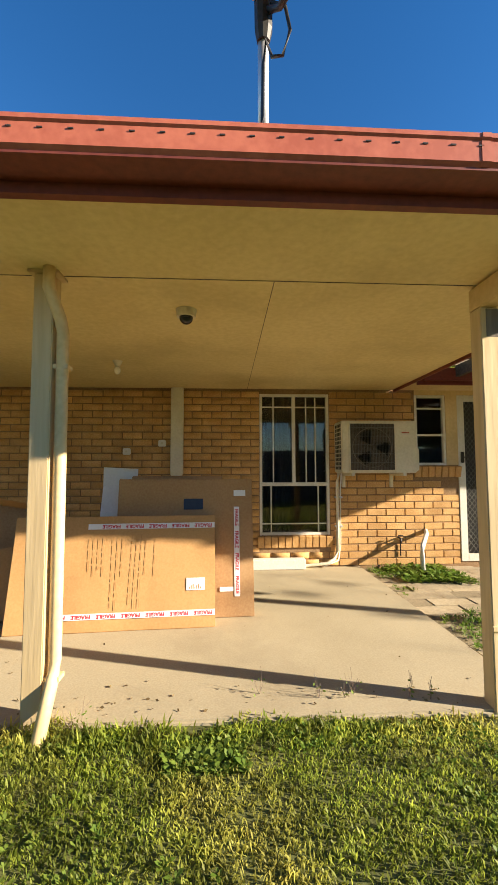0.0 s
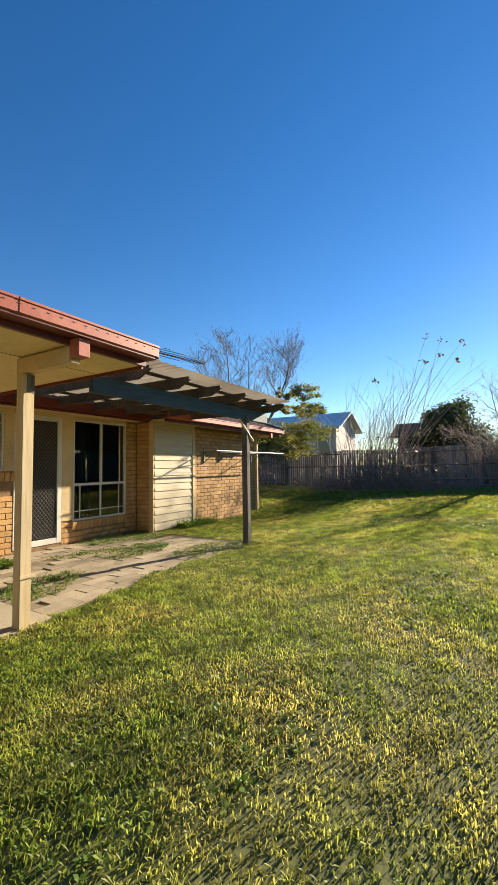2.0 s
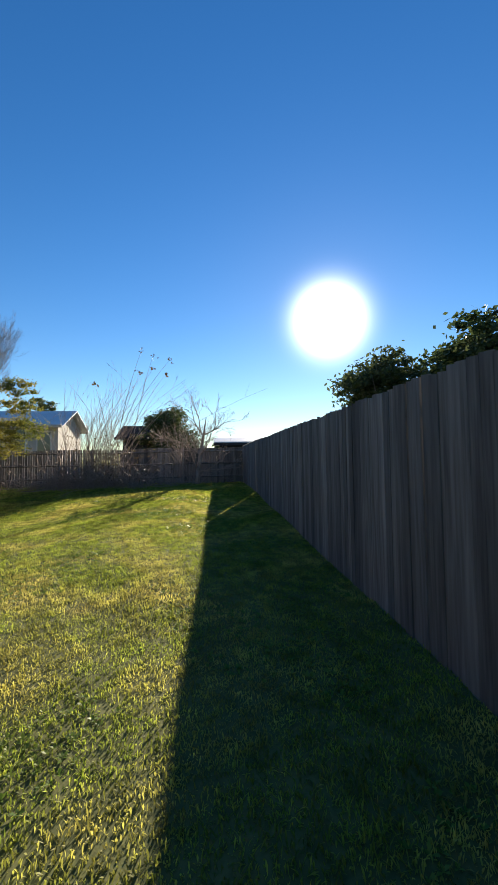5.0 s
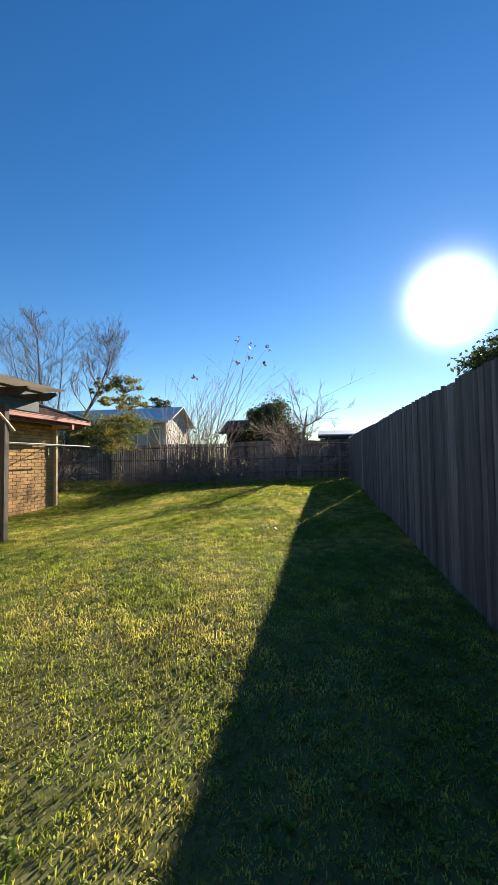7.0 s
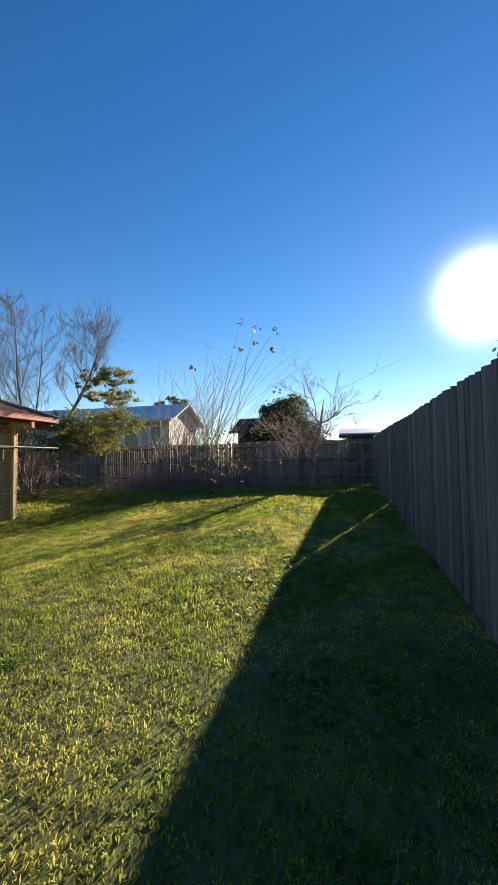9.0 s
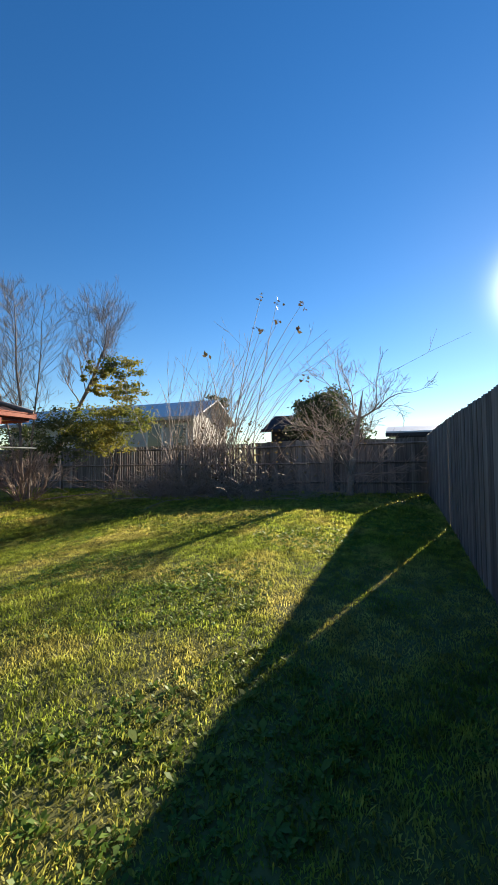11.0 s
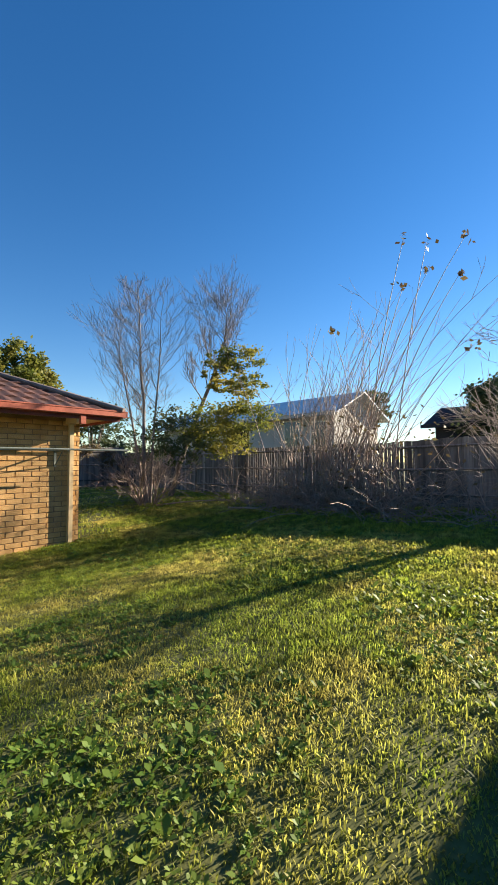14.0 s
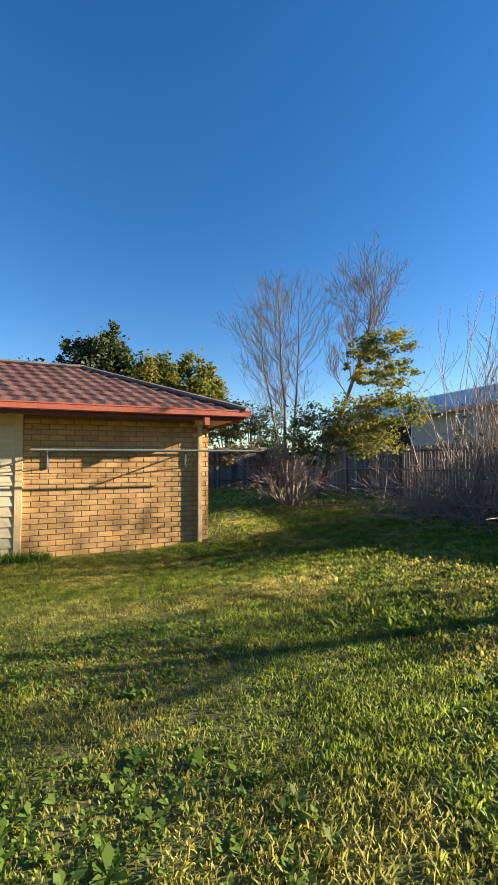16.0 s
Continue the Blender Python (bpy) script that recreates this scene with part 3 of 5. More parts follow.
for x, z, lab in ((-0.80, 1.52, "white outdoor power point on the wall"), (-1.22, 1.42, "cream switch plate on the wall")):
    o = thing("power_point", (x, 4.98, z), lab, "socket")
    part("plate", box(x - 0.045, x + 0.045, 4.955, 5.0, z - 0.04, z + 0.04, 0.008), M_WHITE, o)
    part("rocker", box(x - 0.012, x + 0.012, 4.948, 4.955, z - 0.012, z + 0.012, 0.002), M_AC, o)
sill_slab = thing("step_block", (0.6, 4.93, 0.02), "white painted concrete block below the window", "block")
part("block", box(0.05, 0.92, 4.86, 4.975, 0.02, 0.14, 0.008), M_WHITE, sill_slab)
tap = thing("waste_pipe", (2.3, 4.85, 0.0), "white bent plastic pipe rising out of the weeds", "pipe")
part("pipe", tube([(2.27, 4.72, 0.0), (2.26, 4.72, 0.22), (2.28, 4.74, 0.30), (2.40, 4.88, 0.42), (2.45, 5.0, 0.44)], 0.026, 12), M_WHITE, tap, smooth=True)
gt = thing("garden_tap", (2.1, 4.95, 0.3), "dark metal garden tap on the brick wall", "tap")
tb = tube([(2.1, 5.0, 0.36), (2.1, 4.93, 0.36), (2.1, 4.91, 0.30)], 0.012, 8)
part("spout", tb, M_BLACK, gt, smooth=True)
part("handle", box(2.07, 2.13, 4.92, 4.94, 0.39, 0.4, 0.003), M_BLACK, gt)
part("riser", tube([(2.12, 4.985, 0.36), (2.12, 4.985, 0.14)], 0.008, 6), M_BLACK, gt)


# ---- cardboard boxes ----
def lettering(text, size, material, parent, m, name="lettering"):
    cu = bpy.data.curves.new(name, "FONT")
    cu.body, cu.size, cu.extrude = text, size * 0.88, 0.0004
    cu.offset = 0.0012
    cu.align_x, cu.align_y = "CENTER", "CENTER"
    ob = bpy.data.objects.new(name, cu)
    me = bpy.data.meshes.new_from_object(ob)
    bpy.data.objects.remove(ob)
    me.materials.append(material)
    o = new(name, me)
    o.parent = parent
    o.matrix_basis = m
    return o


def carton(at, turn, w, h, d, material, label):
    """A flat carton standing on its long edge; local x along it, z up, its face to -y."""
    c = thing("cardboard_box", at, label, "box", "cardboard boxes", turn=turn)
    body = box(-w / 2, w / 2, 0, d, 0, h, 0.006)
    bmesh.ops.subdivide_edges(body, edges=[e for e in body.edges if e.calc_length() > 0.4], cuts=8, use_grid_fill=True)
    for v in body.verts:
        v.co.y += 0.004 * math.sin(v.co.x * 9) * math.sin(v.co.z * 5 + 1)
    part("carton_body", body, material, c, local=True)
    part("flap_seam", box(-w / 2 + 0.01, w / 2 - 0.01, d * 0.48, d * 0.52, h, h + 0.002), M_INK, c, local=True)
    return c


front = carton((-0.86, 3.14, 0.02), (-13, 0, 3.5), 1.52, 0.84, 0.12, M_CARD, "large flat cardboard box with red fragile tape leaning")
for z, n0 in ((0.76, 0), (0.11, 0)):
    x0, x1 = (-0.22, 0.757) if z > 0.5 else (-0.60, 0.757)
    part("tape", box(x0, x1, -0.0065, -0.005, z - 0.021, z + 0.021), M_PAPER, front, "white tape printed with red words", local=True)
    k = 0
    while x1 - 0.09 - k * 0.178 > x0 + 0.06:
        lettering("FRAGILE", 0.042, M_RED, front, pose(x1 - 0.09 - k * 0.178, -0.0072, z, 90, 180, 0))
        k += 1
part("shipping_label", box(0.54, 0.68, -0.0075, -0.005, 0.27, 0.36), M_PAPER, front, "white shipping label", local=True)
for k in range(7):
    part("label_bar", box(0.56 + k * 0.014, 0.567 + k * 0.014, -0.0085, -0.0075, 0.28, 0.295 + 0.01 * (k % 3)), M_INK, front, local=True)
rnd = random.Random(5)
for k in range(15):
    x = -0.20 + k * 0.035
    if k in (4, 8, 13):
        continue
    top = 0.70 - rnd.random() * 0.05
    z = top
    while z > (0.18 if k in (5, 6, 9, 10, 11) else 0.42):
        ln = 0.02 + rnd.random() * 0.06
        part("printed_bar", box(x, x + 0.0045, -0.0060, -0.0052, z - ln, z), M_INK, front, local=True)
        z -= ln + 0.016
second = carton((-0.35, 3.36, 0.02), (-9, 0, 3.0), 1.12, 1.12, 0.11, M_CARD2, "tall flat brown cardboard box behind another")
part("tape", box(0.40, 0.445, -0.0065, -0.005, 0.16, 0.88), M_PAPER, second, "white tape printed with red words", local=True)
for k in range(4):
    lettering("FRAGILE", 0.042, M_RED, second, pose(0.4225, -0.0072, 0.79 - k * 0.18, 90, 90, 0))
part("shipping_label", box(0.28, 0.39, -0.0065, -0.005, 0.20, 0.235), M_PAPER, second, local=True)
part("shipping_label", box(0.40, 0.50, -0.0065, -0.005, 0.97, 1.02), M_PAPER, second, local=True)
part("dark_label", box(-0.02, 0.14, -0.0065, -0.005, 0.86, 0.95), M_NAVY, second, "navy printed panel", local=True)
third = carton((-0.45, 3.56, 0.02), (-8, 0, 2.5), 0.8, 1.14, 0.1, M_CARD2, "brown cardboard box at the back of the stack")
fourth = carton((-1.9, 3.45, 0.02), (-18, 12, 14), 0.9, 0.9, 0.1, M_CARD2, "slumped opened cardboard box with loose flaps")
part("loose_flap", box(-0.45, 0.2, -0.25, 0.0, 0.9, 0.906), M_CARD, fourth, local=True)
fifth = carton((-2.0, 3.2, 0.02), (-22, -8, 20), 0.8, 0.55, 0.08, M_CARD, "crumpled cardboard sheet beside the boxes")
foam = thing("packing_sheet", (-1.02, 3.62, 0.02), "white folded packing sheet standing behind the boxes", "packaging", turn=(-10, 3, 6))
part("sheet", box(-0.15, 0.15, 0, 0.012, 0, 1.05, 0.003), M_PAPER, foam, local=True)
part("fold", prism([(0.0, 1.05), (0.012, 1.05), (-0.055, 1.21), (-0.065, 1.205)], "x", -0.15, 0.15), M_PAPER, foam, local=True)
bag = thing("printed_carton", (-0.80, 3.54, 0.02), "white printed carton with dark bars behind the boxes", "packaging", turn=(-10, 14, 8))
part("sheet", box(-0.1, 0.1, 0, 0.02, 0, 1.0, 0.003), M_PAPER, bag, local=True)
part("dark_bar", box(-0.09, 0.09, -0.0015, 0.0, 0.955, 0.985), M_NAVY, bag, local=True)
part("dark_bar", box(-0.08, -0.07, -0.0015, 0.0, 0.7, 0.92), M_NAVY, bag, local=True)
part("dark_bar", box(0.02, 0.07, -0.0015, 0.0, 0.6, 0.72), M_NAVY, bag, local=True)

# ---- satellite dish ----
dish = thing("satellite_dish", (0.115, 1.42, 2.335), "grey satellite dish on a galvanised roof pole", "satellite dish")
part("pole", tube([(0.115, 1.44, 2.325), (0.115, 1.42, 3.0)], 0.02, 14), M_GALV, dish, smooth=True)
part("mount", tube([(0.115, 1.42, 2.76), (0.115, 1.415, 2.80), (0.115, 1.41, 3.0), (0.12, 1.42, 3.08)], [0.024, 0.033, 0.036, 0.02], 10), M_BLACK, dish, "dark steel mount")
D_C, D_N = Vector((0.11, 1.40, 3.18)), Vector((0.30, -0.79, 0.53)).normalized()
rot = D_N.to_track_quat("Z", "Y").to_matrix().to_4x4()
bm = bmesh.new()
rings, seg = 9, 40
vv = []
for r in range(rings + 1):
    rr = 0.41 * r / rings
    vv.append([bm.verts.new(rot @ Vector((rr * math.cos(a * 2 * math.pi / seg), 1.1 * rr * math.sin(a * 2 * math.pi / seg), rr * rr * 0.3)) + D_C) for a in range(seg)])
for r in range(rings):
    for a in range(seg):
        bm.faces.new((vv[r][a], vv[r][(a + 1) % seg], vv[r + 1][(a + 1) % seg], vv[r + 1][a]))
bmesh.ops.remove_doubles(bm, verts=bm.verts[:], dist=0.0005)
bmesh.ops.solidify(bm, geom=bm.faces[:], thickness=0.008)
part("reflector", bm, M_DISH, dish, smooth=True)
for dx in (-0.04, 0.04):
    part("back_strut", tube([(0.115 + dx * 0.5, 1.42, 2.98), D_C - D_N * 0.01 + Vector((dx, 0, -0.06))], 0.012, 8), M_BLACK, dish)
for z in (2.9, 2.96):
    part("bolt", tube([(0.08, 1.40, z), (0.045, 1.39, z + 0.01)], 0.005, 6), M_GALV, dish)
tip = Vector((0.285, 0.86, 3.14))
part("feed_arm", tube([(0.125, 1.40, 2.86), (0.165, 1.34, 2.805), (0.20, 1.27, 2.80), (0.235, 1.19, 2.86), (0.262, 1.08, 2.99), (0.28, 0.95, 3.08), tip], 0.013, 10), M_CABLE, dish, "dark curved feed arm", smooth=True)
part("feed_horn", tube([tip + Vector((0.01, -0.05, 0.03)), tip + Vector((-0.02, 0.05, 0.0))], [0.016, 0.028], 12), M_GALV, dish)
part("cable", tube([(0.14, 1.38, 2.87), (0.185, 1.35, 2.82), (0.20, 1.34, 2.72), (0.175, 1.35, 2.635), (0.14, 1.37, 2.65), (0.122, 1.395, 2.74), (0.112, 1.397, 2.65), (0.108, 1.397, 2.45), (0.095, 1.40, 2.36), (0.06, 1.43, 2.335)], 0.0065, 8), M_CABLE, dish, smooth=True)

# ---- pergola ----
pg = thing("pergola", (5.2, 2.3, 0.0), "dark timber pergola with a translucent sheet roof", "pergola")
part("post", box(5.17, 5.27, 2.25, 2.35, -0.02, 2.12, 0.006), M_TIMBER, pg, "grey weathered timber post")
part("beam", box(2.15, 5.95, 2.27, 2.33, 2.05, 2.235, 0.006), M_BEAM, pg, "blue green painted beam")
part("brace", tube([(4.98, 2.29, 2.07), (5.36, 2.24, 1.70)], 0.02, 6), M_CREAM, pg, "pale diagonal brace")
part("wall_plate", box(2.2, 5.95, 4.40, 4.45, 2.20, 2.34), M_FASCIA, pg)
for k in range(6):
    x = 2.55 + k * 0.66
    part("rafter", prism([(1.88, 2.365), (1.88, 2.33), (2.06, 2.238), (4.4, 2.238), (4.4, 2.365)], "x", x, x + 0.045), M_RAFTER, pg)
for k in range(3):
    part("batten", box(2.2, 6.0, 2.2 + k * 0.95, 2.245 + k * 0.95, 2.368, 2.40), M_RAFTER, pg)
sh = bmesh.new()
n = 190
rows_v = [[sh.verts.new((2.14 + 3.9 * k / n, y, z + 0.008 * math.sin(k * 1.05))) for k in range(n + 1)] for y, z in ((1.84, 2.425), (4.62, 2.425))]
for k in range(n):
    sh.faces.new((rows_v[0][k], rows_v[0][k + 1], rows_v[1][k + 1], rows_v[1][k]))
bmesh.ops.solidify(sh, geom=sh.faces[:], thickness=0.004)
part("roof_sheet", sh, M_SHEET, pg, "weathered brown corrugated sheet")

# ---- eaves, trims and roof of the end wing ----
solid("fascia_house", box(2.14, 5.2, 4.46, 4.49, 2.16, 2.34), M_FASCIA, "dark red fascia behind the pergola", "trim")
solid("ceiling_soffit", box(2.14, 5.36, 4.49, 4.998, 2.2, 2.22), M_CREAM, "cream soffit above the windows", "ceiling")
solid("ceiling_soffit", box(5.2, 10.1, 4.08, 4.60, 2.2, 2.212), M_CREAM, "cream soffit under the eave", "ceiling")
solid("ceiling_soffit", box(9.63, 10.1, 4.6, 9.4, 2.2, 2.212), M_CREAM, "cream soffit under the side eave", "ceiling")
solid("fascia_end", box(5.2, 10.1, 4.05, 4.08, 2.15, 2.3), M_FASCIA, "dark red fascia of the end wing", "trim")
solid("fascia_end", box(10.1, 10.13, 4.05, 9.4, 2.15, 2.3), M_FASCIA, "dark red side fascia of the end wing", "trim")
g2 = thing("gutter", (7.4, 3.85, 2.2), "terracotta painted gutter of the tiled roof", "gutter")
off = 3.95 - 1.283
P2 = [(u + off if u < 1.4 else 4.05, v - 0.02) for u, v in G_BASE]
part("channel", prism(P2, "x", 5.15, 10.2), M_GUTTER, g2)
part("channel", prism([(10.22 - (u - 3.95), v) for u, v in P2], "y", 3.95, 9.4), M_GUTTER, g2)
part("corner_block", box(9.40, 9.49, 3.98, 4.05, 2.06, 2.2, 0.004), M_GUTTER, g2)
solid("trim_post", box(6.60, 6.70, END_Y - 0.03, END_Y + 0.02, 0.0, 2.2, 0.004), M_CREAM, "cream cover strip between cladding and bricks", "trim")
solid("trim_corner", box(5.37, 5.41, END_Y - 0.012, END_Y + 0.10, 0.0, 2.2, 0.003), M_CREAM, "cream corner strip of the cladding", "trim")
solid("trim_rafter_wall", box(9.38, 9.53, 4.08, END_Y, 2.09, 2.2, 0.004), M_CREAM, "cream eave bracket at the corner", "trim")
ws = thing("wall_post", (9.46, 4.5, 0.0), "cream painted timber strip standing at the brick corner", "post")
part("shaft", box(9.42, 9.495, 4.46, 4.548, 0.0, 2.09, 0.005), M_POST, ws)
RIDGE_Y, RIDGE_Z, E_Z = 6.6, 3.42, 2.32
solid("roof_deck", prism([(4.01, E_Z - 0.03), (RIDGE_Y, RIDGE_Z - 0.03), (9.2, E_Z - 0.03)], "x", 4.6, 7.5), M_TILE, "tiled roof body", "roof")
bm = bmesh.new()
c = [bm.verts.new(v) for v in ((7.5, 4.01, E_Z - 0.03), (10.1, 4.01, E_Z - 0.03), (10.1, 9.2, E_Z - 0.03), (7.5, 9.2, E_Z - 0.03), (7.5, RIDGE_Y, RIDGE_Z - 0.03))]
for f in ((0, 1, 4), (1, 2, 4), (2, 3, 4), (3, 2, 1, 0), (3, 0, 4)):
    bm.faces.new([c[i] for i in f])
roof_hip = solid("roof_hip", bm, M_TILE, "dark red tiled hip roof of the end wing", "roof")
# profiled tiles, shared meshes
slope = math.atan2(RIDGE_Z - E_Z, RIDGE_Y - 4.01)
run = math.hypot(RIDGE_Z - E_Z, RIDGE_Y - 4.01)


def tile_mesh(wide, length):
    bm = bmesh.new()
    k = 8
    ring = []
    for v, lift in ((0, 0.022), (length, 0.0)):
        ring.append([bm.verts.new((wide * i / k, v, lift + 0.022 * (0.5 + 0.5 * math.cos(2 * math.pi * (i / k) - 0.6)))) for i in range(k + 1)])
    low = [bm.verts.new((wide * i / k, 0, 0.0)) for i in range(k + 1)]
    for i in range(k):
        bm.faces.new((ring[0][i], ring[0][i + 1], ring[1][i + 1], ring[1][i]))
        bm.faces.new((low[i], low[i + 1], ring[0][i + 1], ring[0][i]))
    return mesh_of("roof_tile", bm, M_TILE)


tm = tile_mesh(0.235, 0.36)
rows_n = 9
for r in range(rows_n):
    d = r * run / rows_n
    y, z = 3.98 + d * math.cos(slope), E_Z + d * math.sin(slope) + 0.0
    right = 10.15 - (y - 3.98)
    x = 4.6 + (0.11 if r % 2 else 0)
    while x + 0.235 < right + 0.10:
        o = new("roof_tile", tm)
        o.parent = roof_hip
        o.matrix_basis = Matrix.Translation((x, y, z - 0.025)) @ Matrix.Rotation(slope, 4, "X")
        x += 0.232
cap = tube([(0, 0, 0), (0.36, 0, 0.0)], [0.085, 0.095], 10)
cm = mesh_of("ridge_cap", cap, M_RIDGE)
a, b = Vector((10.16, 3.97, E_Z + 0.02)), Vector((7.5, RIDGE_Y, RIDGE_Z + 0.02))
hd_dir = (b - a).normalized()
for k in range(int((b - a).length / 0.33) + 1):
    o = new("ridge_cap", cm)
    o.parent = roof_hip
    o.matrix_basis = Matrix.Translation(a + hd_dir * 0.33 * k) @ hd_dir.to_track_quat("X", "Z").to_matrix().to_4x4() @ Matrix.Diagonal((1, 1, 0.55, 1))
for k in range(8):
    o = new("ridge_cap", cm)
    o.parent = roof_hip
    o.matrix_basis = Matrix.Translation((7.5 - 0.33 * (k + 1), RIDGE_Y, RIDGE_Z + 0.02)) @ Matrix.Diagonal((1, 1, 0.55, 1))

# ---- clothesline on the end wall ----
cl = thing("clothesline", (7.5, 4.45, 1.45), "fold down metal clothesline fixed to the brick wall", "clothesline")
for x in (7.04, 9.21):
    part("bracket", box(x - 0.02, x + 0.02, 4.52, 4.55, 1.36, 1.66, 0.003), M_LINE, cl)
    part("arm", tube([(x, 4.52, 1.62), (x + 0.02, 4.05, 1.63)], 0.014, 8), M_LINE, cl)
    part("stay", tube([(x, 4.525, 1.38), (x + 0.01, 4.25, 1.61)], 0.009, 6), M_LINE, cl)
part("rail", tube([(6.9, 4.50, 1.635), (9.35, 4.50, 1.635)], 0.014, 8), M_LINE, cl)
part("rail", tube([(6.85, 4.05, 1.64), (10.3, 4.05, 1.64)], 0.016, 8), M_LINE, cl)
for k in range(4):
    part("line", tube([(7.04, 4.14 + 0.09 * k, 1.635), (9.23, 4.14 + 0.09 * k, 1.63)], 0.003, 5), M_LINE, cl)

# ---- television antenna ----
an = thing("television_antenna", (3.75, 3.0, 2.43), "dark television antenna above the pergola roof", "antenna")
part("mast", tube([(3.75, 3.0, 2.40), (3.75, 3.0, 3.02)], 0.014, 8), M_CABLE, an)
part("boom", tube([(3.7, 3.0, 2.985), (5.0, 3.0, 3.06)], 0.011, 6), M_CABLE, an)
for k in range(14):
    x = 3.78 + k * 0.09
    ln = 0.26 - 0.012 * k
    part("element", tube([(x, 3.0 - ln, 2.99 + 0.0052 * k), (x, 3.0 + ln, 2.99 + 0.0052 * k)], 0.005, 5), M_CABLE, an)


# ---- fences ----
def paling_mesh(h, w):
    bm = box(-w / 2, w / 2, -0.008, 0.008, 0, h)
    for v in bm.verts:
        if v.co.z > h / 2 and v.co.x < 0:
            v.co.z -= 0.012
    return mesh_of("paling", bm, M_FENCE)


rnd = random.Random(11)
pal = [paling_mesh(1.79 + 0.005 * k, 0.099 + 0.002 * (k % 3)) for k in range(5)]


def fence(name, start, end, label, tall=1.0, even=0.0, narrow=(), thin=1.0, gap=-1):
    """A paling fence from start to end: palings one by one, rails and posts behind."""
    a, b = Vector(start), Vector(end)
    way = (b - a).normalized()
    ang = math.atan2(way.y, way.x)
    f = thing(name, (a.x, a.y, 0), label, "fence", "garden fences")
    n = int((b - a).length / 0.098)
    for k in range(n):
        p = a + way * (k + 0.5) * 0.098
        o = new("paling", pal[rnd.randrange(5)])
        o.parent = f
        if k == gap:
            continue
        lift = float(ground_z(p.x, p.y)) - 0.02
        high, slim = tall - even * lift / 1.8, thin if k in narrow else 1.0
        o.matrix_basis = Matrix.Translation((p.x - a.x, p.y - a.y, lift)) @ Matrix.Rotation(ang + rnd.uniform(-0.03, 0.03), 4, "Z") @ Matrix.Rotation(rnd.uniform(-0.006, 0.006), 4, "Y") @ Matrix.Translation((0, rnd.uniform(-0.006, 0.006), 0)) @ Matrix.Diagonal((slim, 1, high, 1))
    side = Vector((-way.y, way.x, 0)) * -0.035
    steps = max(1, int((b - a).length / 2.4))
    for k in range(steps):
        p, q = a + (b - a) * k / steps + side, a + (b - a) * (k + 1) / steps + side
        for h in (0.35, 1.0, 1.6):
            part("fence_rail", tube([(p.x, p.y, h * tall + (1 - even) * float(ground_z(p.x, p.y))), (q.x, q.y, h * tall + (1 - even) * float(ground_z(q.x, q.y)))], 0.03, 4), M_FENCE, f)
        part("fence_post", box(p.x - 0.05, p.x + 0.05, p.y - 0.05 + side.y, p.y + 0.05 + side.y, -0.1, 1.72 * tall + (1 - even) * float(ground_z(p.x, p.y))), M_FENCE, f)
    return f


fence("side_fence", (-8.0, -3.62, 0), (15.8, -3.45, 0), "tall weathered grey timber paling fence in shade", 1.0, 0.58, gap=191)
fence("back_fence", (15.8, 14.0, 0), (15.8, -3.45, 0), "weathered timber paling fence at the back of the garden", 0.845, 0.0, range(62, 130), 0.78)
fence("far_fence", (9.65, 14.0, 0), (15.8, 14.0, 0), "old timber paling fence behind the house", 0.96)


